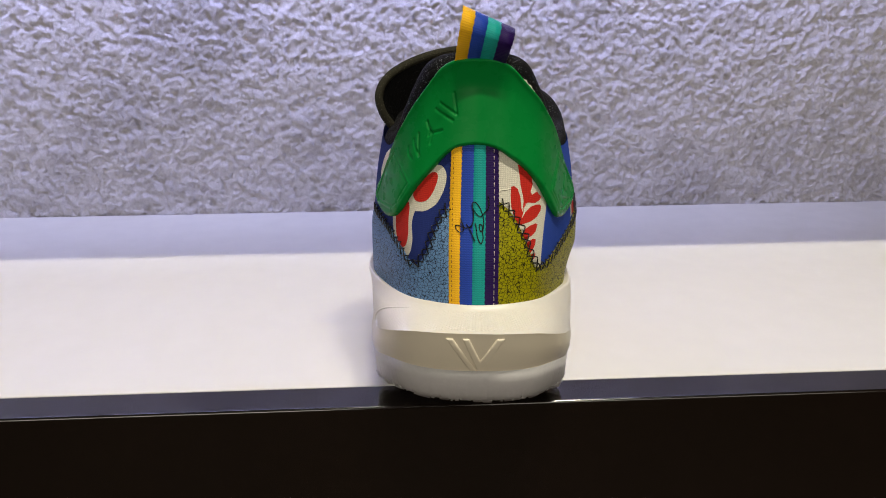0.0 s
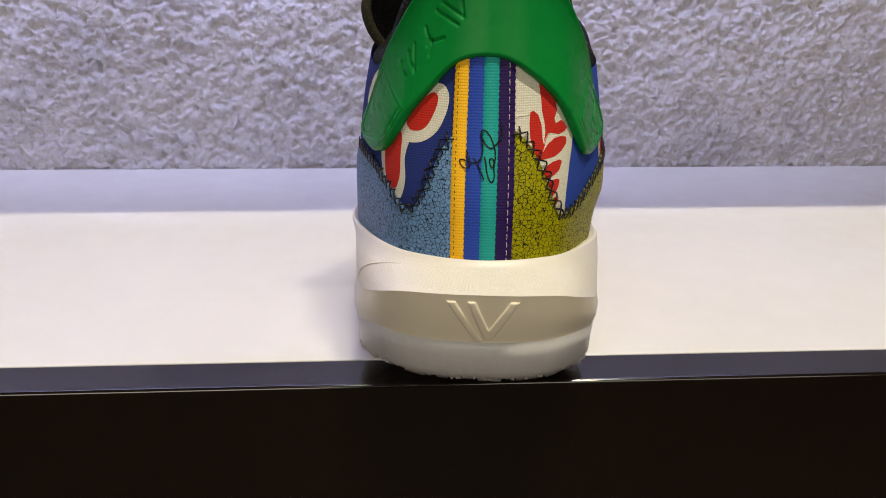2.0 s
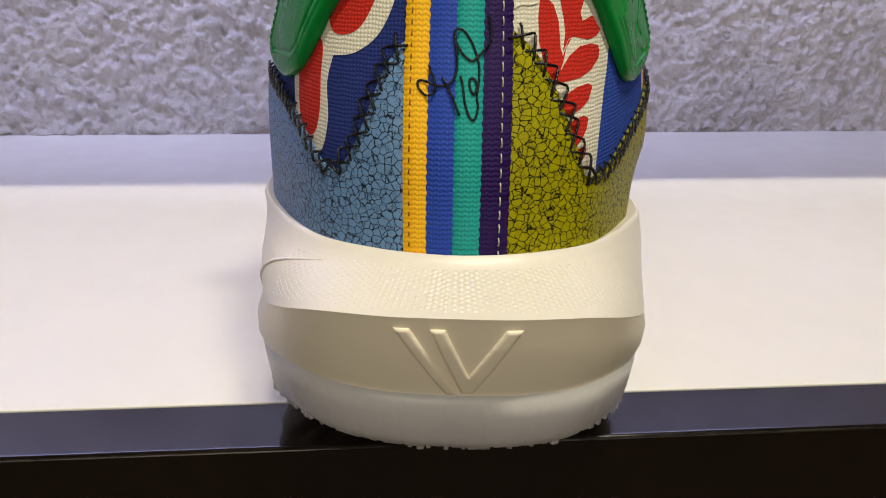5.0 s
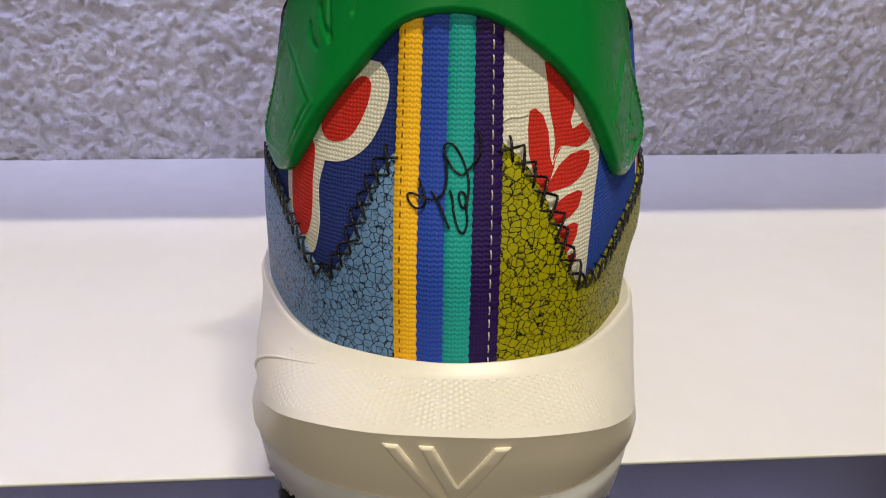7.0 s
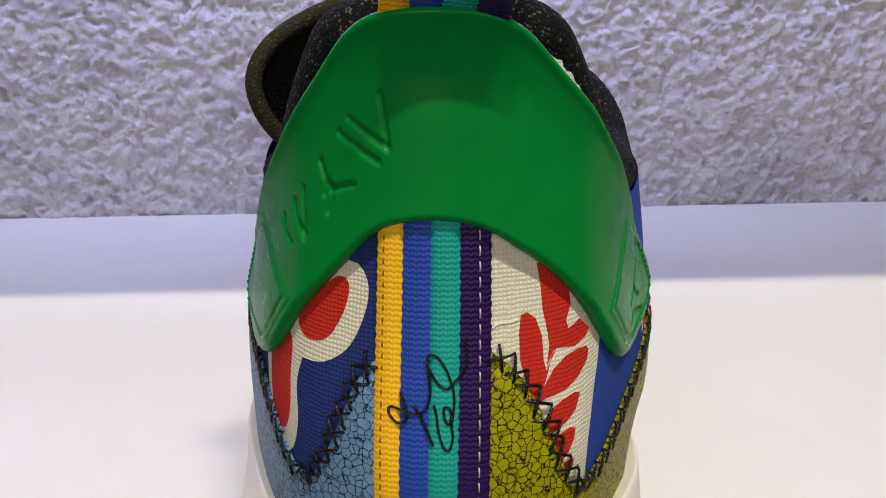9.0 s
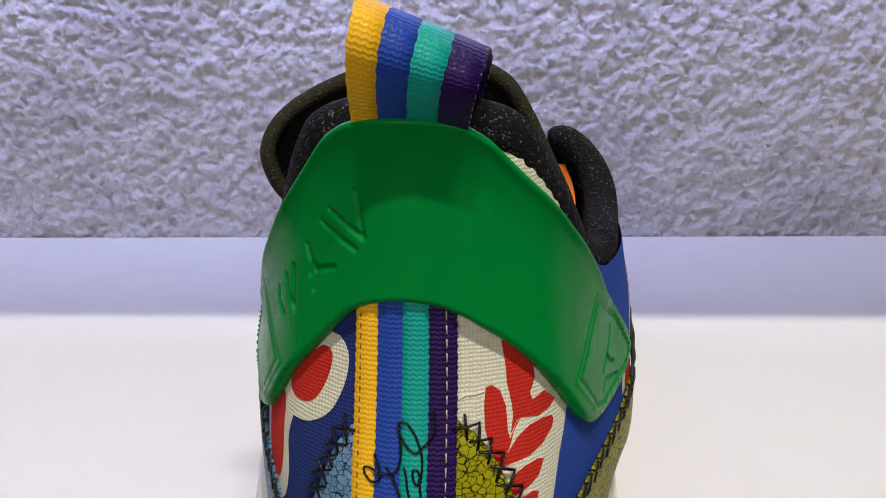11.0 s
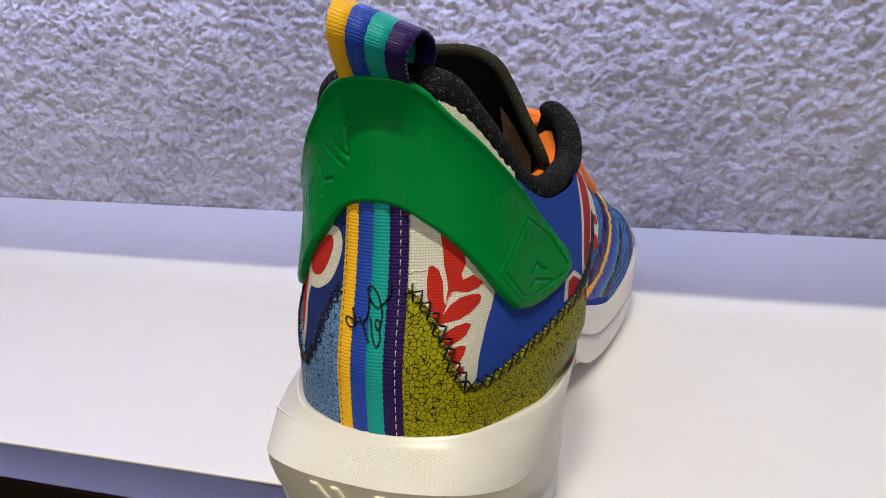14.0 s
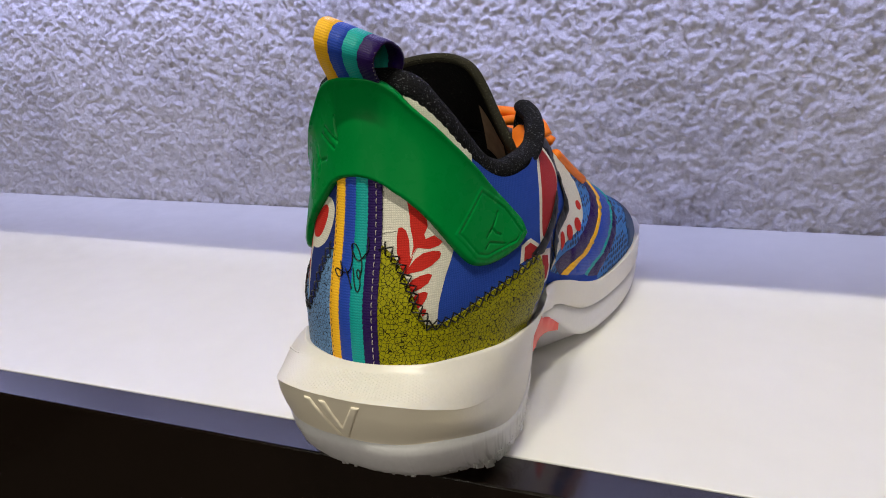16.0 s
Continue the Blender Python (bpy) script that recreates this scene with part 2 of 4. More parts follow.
def curve_points(pts, n=8, closed=False):
    """A smooth line through the points; a doubled point makes a corner."""
    p = np.asarray(pts, float)
    q = np.vstack([p[-1], p, p[:2]]) if closed else np.vstack([2 * p[0] - p[1], p, 2 * p[-1] - p[-2]])
    out = []
    for a, b, c, d in zip(q, q[1:], q[2:], q[3:]):
        if np.allclose(b, c):
            continue
        for t in np.arange(n) / n:
            out.append(0.5 * (2 * b + (c - a) * t + (2 * a - 5 * b + 4 * c - d) * t * t + (3 * b - a - 3 * c + d) * t**3))
    if not closed:
        out.append(p[-1])
    return np.array(out)


# The heel's plan, rear profile and taper: half width against depth, setback against height.
PLAN_W = np.array([0, 9, 14.5, 22.6, 27.5, 33.5, 42, 42.5, 38, 33.0])
PLAN_D = np.array([0, 1.2, 3, 7.4, 14, 27, 50, 65, 85, 105.0])
PLAN_WL = np.array([0, 9, 14.5, 23, 28.8, 36, 45, 47, 46, 43.0])
PLAN_W2, PLAN_D2 = np.r_[-PLAN_WL[:0:-1], PLAN_W], np.r_[PLAN_D[:0:-1], PLAN_D]
PLAN_S = np.r_[0, np.cumsum(np.hypot(np.diff(PLAN_W2), np.diff(PLAN_D2)))]
PLAN_S -= PLAN_S[len(PLAN_W) - 1]


def heel(s, z):
    """The rear of the upper: s runs round the heel from its middle, z up."""
    s, z = np.broadcast_arrays(np.asarray(s, float), np.asarray(z, float))
    taper = hermite([40, 80, 105, 125, 170], [1, 1, 0.95, 0.88, 0.80], z)
    back = hermite([40, 50, 60, 70, 80, 90, 100, 112, 127, 145, 170], [-1, -1, -0.6, 0.4, 3.2, 6.4, 9, 11.2, 13, 14, 14], z)
    k = np.clip((np.abs(s) - 66) / 30, 0, 1)
    u = hermite(PLAN_S, PLAN_W2, s) * taper
    u = u - np.sign(u) * k * k * (3 - 2 * k) * np.maximum(0, z - 92) ** 1.5 * np.where(s < 0, 0.03, 0.10)
    k = np.clip((s - 50) / 22, 0, 1)
    u = u - k * k * (3 - 2 * k) * np.clip(63 - z, 0, 14) * 0.34
    return np.stack([u, hermite(PLAN_S, PLAN_D2, s) + back, z], -1)


VAMP_V = [78, 95, 115, 135, 151, 175, 200, 225, 245, 258, 262]


def vamp(v, a):
    """The front of the upper: v along the shoe, a from 0 (lateral sole line) to 180 (medial sole line)."""
    v, a = np.broadcast_arrays(np.asarray(v, float), np.asarray(a, float))
    lat = hermite([78, 105, 130, 160, 190, 215, 235, 250, 262], [39.5, 33.5, 33.5, 36, 37, 35, 28.5, 18, 3], v)
    med = hermite([78, 105, 130, 160, 190, 215, 235, 250, 262], [43, 41, 42, 46, 47, 43, 33, 20, 3], v)
    top = hermite(VAMP_V, [116, 119, 112, 101, 91.5, 78, 66, 55, 46, 37, 33], v)
    low = hermite([78, 110, 147, 190, 220, 262], [44, 36, 31, 30, 31, 32], v)
    n = hermite([78, 110, 150, 262], [4.2, 3.4, 2.6, 2.1], v)
    c, s = np.cos(np.radians(a)), np.sin(np.radians(a))
    u = np.sign(c) * np.abs(c) ** (2 / n) * np.where(c > 0, lat, med)
    z = low + (top - low) * np.abs(s) ** (2 / n)
    u = u - np.where(c > 0, 1.0, 0.0) * np.clip((122 - v) / 26, 0, 1) * np.clip(63 - z, 0, 15) * 0.36
    return np.stack([u, v, z], -1)


def lifted(f, a, b, off):
    """Points off the surface f by off along its outward normal."""
    e = 0.05
    n = np.cross(f(a + e, b) - f(a - e, b), f(a, b + e) - f(a, b - e))
    n /= np.maximum(np.linalg.norm(n, axis=-1, keepdims=True), 1e-9)
    return f(a, b) + n * np.asarray(off)[..., None]


def distance_to(p, outline):
    a, b = outline, np.roll(outline, -1, 0)
    ab = b - a
    t = np.clip(((p[:, None] - a) * ab).sum(-1) / np.maximum((ab * ab).sum(-1), 1e-9), 0, 1)
    return np.linalg.norm(p[:, None] - a - t[..., None] * ab, axis=-1).min(1)


def panel(name, f, outline, off, thick, material, parent, label="", step=3.0, edge=0.4, extra=None, cells=None):
    """A sheet cut to the outline, laid on the surface f with its lower face off it by off, with a rounded rim."""
    outline = np.asarray(outline, float)
    bm = bmesh.new()
    face = bm.faces.new([bm.verts.new((x, y, 0)) for x, y in outline])
    if edge > 0:
        bmesh.ops.inset_region(bm, faces=[face], thickness=edge, use_even_offset=True)
        bmesh.ops.inset_region(bm, faces=[face], thickness=edge, use_even_offset=True)
    lo, hi = outline.min(0), outline.max(0)
    sx, sy = cells or (step, step)
    for axis, st in ((0, sx), (1, sy)):
        for k in np.arange(math.floor(lo[axis] / st) * st, hi[axis], st):
            if lo[axis] + 1e-3 < k < hi[axis] - 1e-3:
                co, no = [0, 0, 0], [0, 0, 0]
                co[axis], no[axis] = k, 1
                bmesh.ops.bisect_plane(bm, geom=bm.verts[:] + bm.edges[:] + bm.faces[:], plane_co=co, plane_no=no, dist=1e-5)
    bmesh.ops.triangulate(bm, faces=[fc for fc in bm.faces if len(fc.verts) > 4])
    bm.verts.index_update()
    p = np.array([v.co[:2] for v in bm.verts])
    faces = [[v.index for v in fc.verts] for fc in bm.faces]
    if bm.faces and sum(fc.normal.z for fc in bm.faces) < 0:
        faces = [fc[::-1] for fc in faces]
    rim = [(e.verts[0].index, e.verts[1].index) for e in bm.edges if len(e.link_faces) == 1]
    bm.free()
    d = distance_to(p, outline)
    r = np.clip(d / max(2 * edge, 1e-6), 0, 1) if edge > 0 else np.ones(len(p))
    h = off + thick * (0.35 + 0.65 * np.sqrt(1 - (1 - r) ** 2))
    if extra is not None:
        h = h + extra(p)
    top = lifted(f, p[:, 0], p[:, 1], h)
    low = lifted(f, p[:, 0], p[:, 1], np.full(len(p), off))
    n = len(p)
    index = {tuple(sorted(e)) for e in rim}
    walls = []
    for fc in faces:
        for i, j in zip(fc, fc[1:] + fc[:1]):
            if tuple(sorted((i, j))) in index:
                walls.append((j + n, i + n, i + 2 * n, j + 2 * n))
    verts = np.vstack([top, top, low]) * MM
    return mesh_object(name, verts, faces + walls, material, parent, label, uv=np.vstack([p, p, p]))


def tube(name, pts, radius, material, parent=None, label="", sides=8, closed=False, flat=1.0):
    """A round cord along the points; radius may vary along it."""
    p = np.asarray(pts, float)
    n = len(p)
    t = np.roll(p, -1, 0) - np.roll(p, 1, 0) if closed else np.gradient(p, axis=0)
    t /= np.maximum(np.linalg.norm(t, axis=1, keepdims=True), 1e-9)
    b = np.empty_like(p)
    first = np.cross(t[0], (0.13, 0.21, 0.97))
    b[0] = first / np.linalg.norm(first) if np.linalg.norm(first) > 0.1 else np.cross(t[0], (1, 0, 0))
    for i in range(1, n):
        w = b[i - 1] - t[i] * (b[i - 1] @ t[i])
        b[i] = w / max(np.linalg.norm(w), 1e-9)
    c = np.cross(b, t)
    r = np.broadcast_to(np.asarray(radius, float), (n,))[:, None]
    verts = np.concatenate([p + r * (math.cos(k) * b * flat + math.sin(k) * c) for k in np.arange(sides) * 2 * math.pi / sides])
    faces = []
    for i in range(n if closed else n - 1):
        j = (i + 1) % n
        for k in range(sides):
            m = (k + 1) % sides
            faces.append((k * n + i, k * n + j, m * n + j, m * n + i))
    if not closed:
        faces += [tuple(k * n for k in range(sides)), tuple(k * n + n - 1 for k in reversed(range(sides)))]
    along = np.r_[0, np.cumsum(np.linalg.norm(np.diff(p, axis=0), axis=1))]
    uv = np.concatenate([np.stack([along, np.full(n, k * 2.0)], 1) for k in range(sides)])
    return mesh_object(name, verts * MM, faces, material, parent, label, uv=uv)


def loft(name, rings, material, parent=None, label="", closed=True, caps=(False, False), uv=None):
    """Skins a stack of rings (levels x points x 3)."""
    r = np.asarray(rings, float)
    m, n = r.shape[:2]
    faces = []
    for i in range(m - 1):
        for k in range(n if closed else n - 1):
            j = (k + 1) % n
            faces.append((i * n + k, i * n + j, (i + 1) * n + j, (i + 1) * n + k))
    if caps[0]:
        faces.append(tuple(reversed(range(n))))
    if caps[1]:
        faces.append(tuple((m - 1) * n + k for k in range(n)))
    return mesh_object(name, r.reshape(-1, 3) * MM, faces, material, parent, label, uv=uv)


def on_heel(pts, off):
    p = np.asarray(pts, float)
    return lifted(heel, p[:, 0], p[:, 1], np.full(len(p), off))


# ---------------------------------------------------------------- setting


def value_noise(x, z, cell, seed):
    """Smooth noise on a grid of the given cell, in -1..1."""
    rng = np.random.RandomState(seed)
    g = rng.rand(512, 512) * 2 - 1
    a, b = x / cell + 100.0, z / cell + 100.0
    i, j = np.floor(a).astype(int), np.floor(b).astype(int)
    s, t = a - i, b - j
    s, t = s * s * (3 - 2 * s), t * t * (3 - 2 * t)
    i, j = i % 511, j % 511
    return (g[i, j] * (1 - s) + g[i + 1, j] * s) * (1 - t) + (g[i, j + 1] * (1 - s) + g[i + 1, j + 1] * s) * t


def build_wall():
    """Plaster wall with a trowelled, pitted relief."""
    nx, nz = 1480, 360
    x, z = np.meshgrid(np.linspace(-0.66, 0.58, nx), np.linspace(-0.01, 0.29, nz), indexing="ij")
    wx = x + 0.0010 * value_noise(x * 0.8 + z * 0.6, z * 0.8 - x * 0.6, 0.0055, 11)
    wz = z + 0.0010 * value_noise(x * 0.6 - z * 0.8, z * 0.6 + x * 0.8, 0.0055, 12)

    def turned(angle, cell, seed):
        c, k = math.cos(angle), math.sin(angle)
        return value_noise(wx * c + wz * k, wz * c - wx * k, cell, seed)

    grit = 0.85 * turned(0.5, 0.0052, 1) + 0.75 * turned(1.2, 0.0036, 2) + 0.50 * turned(0.1, 0.0025, 5) + 0.25 * turned(1.0, 0.0016, 7)
    h = np.sign(grit) * np.abs(grit) ** 0.8
    h += -1.6 * np.clip((turned(0.3, 0.0044, 3) - 0.48) / 0.3, 0, 1) - 1.1 * np.clip((turned(1.1, 0.0032, 9) - 0.50) / 0.3, 0, 1)
    h += 0.6 * turned(0.8, 0.0085, 4) + 0.5 * value_noise(x, z, 0.018, 8)
    y = WALL_Y - 0.0013 * h
    v = np.stack([x, y, z], -1).reshape(-1, 3)
    idx = np.arange(nx * nz).reshape(nx, nz)
    f = np.stack([idx[:-1, :-1], idx[1:, :-1], idx[1:, 1:], idx[:-1, 1:]], -1).reshape(-1, 4).tolist()
    ob = mesh_object("wall_back", v, f, M_WALL)
    return tagged(ob, "rough grey-lavender trowelled plaster wall behind the shelf", "wall", kind="structure")


build_wall()


def box(name, lo, hi, material, bevel=0.0, parent=None, label=""):
    bm = bmesh.new()
    bmesh.ops.create_cube(bm, size=1.0)
    for v in bm.verts:
        v.co = [l + (h - l) * (c + 0.5) for l, h, c in zip(lo, hi, v.co)]
    if bevel:
        bmesh.ops.bevel(bm, geom=bm.edges[:], offset=bevel, segments=6, profile=0.5, affect="EDGES")
    return part(name, bm, material, parent, label)


tagged(box("wall_backing", (-1.6, WALL_Y + 0.006, -0.9), (1.6, WALL_Y + 0.08, 1.7), M_WALL), "plain wall behind the plaster", "wall", kind="structure")
tagged(box("wall_left", (-1.68, -3.5, -0.9), (-1.6, 0.40, 1.7), M_ROOM), "plain dim side wall of the shop", "wall", kind="structure")
tagged(box("wall_right", (1.6, -3.5, -0.9), (1.68, 0.40, 1.7), M_ROOM), "plain dim side wall of the shop", "wall", kind="structure")
tagged(box("wall_front", (-1.6, -3.58, -0.9), (1.6, -3.5, 1.7), M_ROOM), "plain dim wall across the shop", "wall", kind="structure")
tagged(box("floor", (-1.6, -3.5, -0.98), (1.6, 0.33, -0.9), M_ROOM), "plain dark shop floor", "floor", kind="structure")
tagged(box("ceiling", (-1.6, -3.5, 1.7), (1.6, 0.33, 1.78), M_ROOM), "plain dim shop ceiling", "ceiling", kind="structure")
tagged(box("upper_shelf", (-1.0, 0.0, 0.50), (1.0, WALL_Y - 0.006, 0.52), M_BLACK, 0.001), "black shelf board above the display", "shelf", kind="structure")

shelf = tagged(new("display_shelf"), "glossy white display shelf with a black lacquered edge", "shelf", kind="structure")
box("edge_rail", (-0.9, 0.0, -0.40), (0.9, 0.0192, 0.0), M_BLACK, 0.0012, shelf, "black lacquered front rail")
box("top_board", (-0.9, 0.0194, -0.02), (0.9, WALL_Y - 0.0005, 0.0), M_WHITE, 0.0004, shelf, "glossy white top board")

# ---------------------------------------------------------------- shoe
shoe = tagged(new("sneaker"), "multicoloured low sneaker with green heel tab on the shelf edge", "shoe")
shoe.matrix_world = pose(-0.0017, -0.0148, 0, 0, 0, -6.8)

SOLE_U = [0, 13, 25, 33.5, 39.2, 41.4, 38.0, 32.2, 33, 35.6, 38.3, 39.5, 37.5, 31, 20, 0]
SOLE_V = [-18.5, -17.6, -13, -3, 12, 38, 60, 82, 110, 140, 165, 190, 215, 242, 259, 267]


def sole_outline(n):
    lat = np.stack([SOLE_U, SOLE_V], 1)
    wide = hermite([-20, -10, 5, 30, 60, 90, 130, 180, 215, 270], [0, 0.5, 2.5, 4.5, 4.5, 6, 10, 13, 9, 0], lat[:, 1])
    med = np.stack([-(lat[:, 0] + wide), lat[:, 1]], 1)[-2:0:-1]
    ring = curve_points(np.vstack([lat, med]), 24, closed=True)
    along = np.r_[0, np.cumsum(np.linalg.norm(np.diff(np.vstack([ring, ring[:1]]), axis=0), axis=1))]
    want = np.linspace(0, along[-1], n, endpoint=False)
    full = np.vstack([ring, ring[:1]])
    return np.stack([np.interp(want, along, full[:, 0]), np.interp(want, along, full[:, 1])], 1)


RING = sole_outline(420)
tan = np.roll(RING, -1, 0) - np.roll(RING, 1, 0)
RING_N = np.stack([tan[:, 1], -tan[:, 0]], 1) / np.linalg.norm(tan, axis=1, keepdims=True)
q = np.clip((44 - RING[:, 1]) / 62.5, 0, 1)
REAR = q * q * (3 - 2 * q)
q = np.clip((RING[:, 1] - 40) / 70.0, 0, 1)
FORE = q * q * (3 - 2 * q)


ARCH = np.exp(-(((RING[:, 1] - 94) / 32) ** 2))


def level(z_rear, z_side, z_fore, back, in_side, in_fore=None, lift=0.0):
    """One ring of the sole: its height at the heel, the sides and the forefoot, how far the heel is drawn forward, and the inset."""
    in_fore = in_side if in_fore is None else in_fore
    z = z_side + (z_rear - z_side) * REAR + (z_fore - z_side) * FORE + lift * ARCH
    i = in_side + (in_fore - in_side) * FORE
    p = RING - RING_N * i[:, None] * np.column_stack([np.ones(len(RING)), FORE])
    return np.column_stack([p[:, 0], p[:, 1] + back * REAR, z])


def build_midsole():
    """The foam hugs the upper at its rim and swells out to a ridge."""
    ridge = level(47.3, 19, 20, 0.2, 0.7, 0.6, 17)
    ridge[:, 2] = np.where(RING[:, 1] < 100, hermite([-18.5, -15, -6, 6, 22, 45, 70, 88, 100], [47.3, 46.4, 42.5, 38, 35.4, 35, 37, 37, 35.5], RING[:, 1]), ridge[:, 2])
    ridge[:, :2] -= RING_N * (np.where(RING[:, 0] < 0, 6.0, 0.6) * REAR * (1 - REAR))[:, None]
    fine = np.linspace(-108, 108, 900)
    plan = heel(fine, 52.0)[:, :2]
    step = np.gradient(plan, axis=0)
    nrm = np.column_stack([step[:, 1], -step[:, 0]]) / np.linalg.norm(step, axis=1, keepdims=True)
    near = np.argmin(((RING[:, None] - plan[None]) ** 2).sum(-1) + 0 * fine, axis=1)
    z_rim = hermite([-20, 4, 30, 60, 90, 115, 130, 147, 190, 220, 270], [52.8, 52.4, 50.6, 49, 49.8, 43, 37, 32, 31, 32, 33], RING[:, 1])
    blend = np.clip((RING[:, 1] - 78) / 22, 0, 1)[:, None]

    thin = np.where(RING[:, 0] > 0, 1 + 0.3 * np.exp(-(((RING[:, 1] - 26) / 16) ** 2)) - 0.75 * np.clip((RING[:, 1] - 42) / 18, 0, 1), 1.0)[:, None]

    def rim(out, drop):
        a = plan[near] + nrm[near] * (min(out, 0.9) + max(0.0, out - 0.9) * thin)
        b = RING - RING_N * max(0.2, 2.8 - out)
        return np.column_stack([a * (1 - blend) + b * blend, z_rim - drop])

    edge = rim(3.3, 1.1)
    rings = [rim(-2.0, 3), rim(0.9, 1.1), rim(1.9, 0.9), rim(2.5, 0.1), rim(2.9, 0.1), edge]
    for t in (0.25, 0.5, 0.75, 0.93):
        q2 = edge * (1 - t) + ridge * t
        q2[:, :2] += RING_N * (0.25 + 0.85 * REAR + np.where(RING[:, 0] < 0, 7.6, 2.6) * REAR * (1 - REAR))[:, None] * math.sin(t ** 0.8 * math.pi)
        rings.append(q2)
    rings += [ridge]
    return loft("midsole", rings, M_FOAM, shoe, "white foam midsole with a dotted rim"), edge, ridge


midsole, RIM_EDGE, RIDGE = build_midsole()
LOWER = [RIDGE]
OUT_TOP = level(29.4, 18, 17.5, 5.6, 1.4, 2, 20)
for t, bow in ((0.05, 0.0), (0.33, 0.5), (0.68, 0.5), (1.0, 0.0)):
    ring = RIDGE * (1 - t) + OUT_TOP * t
    ring[:, :2] += RING_N * (bow * (1 + np.where(RING[:, 0] < 0, 7, 4) * REAR * (1 - REAR)))[:, None]
    LOWER.append(ring)
first = int(np.argmax(RING[:, 1] > 78))
last = len(RING) - int(np.argmax(RING[::-1, 1] > 78))
loft("midsole_heel", [np.vstack([r[last - 1:], r[:first + 1]]) for r in LOWER], M_FOAM_LOW, shoe, "cream foam lower heel of the midsole", closed=False)
loft("midsole_front", [r[first:last] for r in LOWER], M_FOAM, shoe, "white foam lower forefoot of the midsole", closed=False)


def finer(ring, k):
    """The ring with k times as many points."""
    n = len(ring)
    at = np.arange(n * k) / k
    return np.column_stack([np.interp(at, np.arange(n + 1), np.r_[ring[:, c], ring[0, c]]) for c in range(ring.shape[1])])


def build_outsole():
    """Rubber wall that ends in a row of ragged teeth."""
    rings = [level(29.6, 18.2, 17.6, 5.2, 0.9, 1.4, 20), level(24, 15.5, 13.5, 6.4, 1.3, 1.4, 21), level(17, 11, 8, 9.6, 1.7, 1.8, 23), level(13.5, 9, 6.5, 12.6, 2.0, 2.2, 24),
             level(11.2, 7, 5, 16.2, 2.5, 2.6, 25), level(9.0, 4.8, 3.4, 18.6, 3.2, 3.4, 26), level(8.0, 2.6, 1.8, 21.0, 4.3, 4.6, 27), level(7.2, 2.2, 1.4, 50.0, 14, 8, 27), level(0, 0, 0, 75, 17, 10, 27)]
    k = 5
    rings = [finer(r, k) for r in rings]
    nrm, flat = finer(RING_N, k), finer(RING, k)
    n = len(flat)
    rng = np.random.RandomState(21)
    gap, drop, push = np.zeros((5, n)), np.zeros((5, n)), np.zeros((5, n))
    for row in range(5):
        i = 0
        while i < n:
            w, g = rng.randint(8, 26), rng.randint(2, 5)
            drop[row, i:i + w], push[row, i:i + w] = rng.uniform(-1.0, 0.3), rng.uniform(-0.1, 0.8)
            gap[row, i + w:i + w + g] = rng.uniform(0.5, 1.2)
            i += w + g
    rear_w = np.clip(finer(REAR[:, None], k)[:, 0] * 2 - 1, 0, 1)
    heelward = np.clip((66 - flat[:, 1]) / 20, 0, 1)
    for j, row, w in ((2, 0, 0.3), (3, 1, 0.5), (4, 2, 0.75), (5, 3, 1.2), (6, 4, 1.9)):
        out = (push[row] * 1.2 - gap[row] * 1.5) * w * heelward * (1 - (0.85 if j < 5 else 0.3) * rear_w)
        up = (gap[row] * 2.2 - drop[row] * 1.0) * w * heelward * (1.0 if j > 4 else 0.3)
        rings[j] = rings[j] + np.column_stack([nrm * out[:, None], np.maximum(up, 0.4 - rings[j][:, 2])])
    verts, faces = [], []
    for j in (3, 4):
        i = int(rng.randint(0, 6))
        while i < n:
            if flat[i, 1] < 58 and rng.rand() > 0.6 * rear_w[i]:
                c, out = rings[j][i], np.array([*nrm[i], -0.25])
                tg = np.array([-nrm[i, 1], nrm[i, 0], rng.uniform(-0.2, 0.2)]) * rng.uniform(0.5, 1.1)
                up = np.array([0, 0, rng.uniform(0.4, 0.8)])
                far = rng.uniform(0.1, 0.45)
                b = len(verts)
                for d, k2 in ((-1.0, 1.0), (far, 0.72)):
                    verts += [np.maximum(c + out * d + (tg * sx + up * sz) * k2, (-999, -999, 0.2)) for sx, sz in ((-1, -1), (1, -1), (1, 1), (-1, 1))]
                faces += [tuple(b + q for q in f) for f in ((4, 5, 6, 7), (0, 1, 5, 4), (1, 2, 6, 5), (2, 3, 7, 6), (3, 0, 4, 7))]
            i += int(rng.randint(5, 12))
    tagged(mesh_object("tread_nub", np.array(verts) * MM, faces, M_RUBBER, shoe, "ragged milky rubber tread nubs", smooth=False), kind="stuff")
    return loft("outsole", rings, M_RUBBER, shoe, "milky translucent rubber outsole with ragged tread", caps=(True, True))


build_outsole()

# collar line of the upper
COLLAR_S = [0, 16, 23, 32, 40, 48, 56, 68, 78, 88, 96, 125]
COLLAR_Z = [138.5, 137.8, 135.0, 126.6, 117.6, 109.8, 105.9, 107, 110.5, 111.5, 110, 108]


def collar_z(s):
    return hermite(COLLAR_S, COLLAR_Z, np.abs(s))


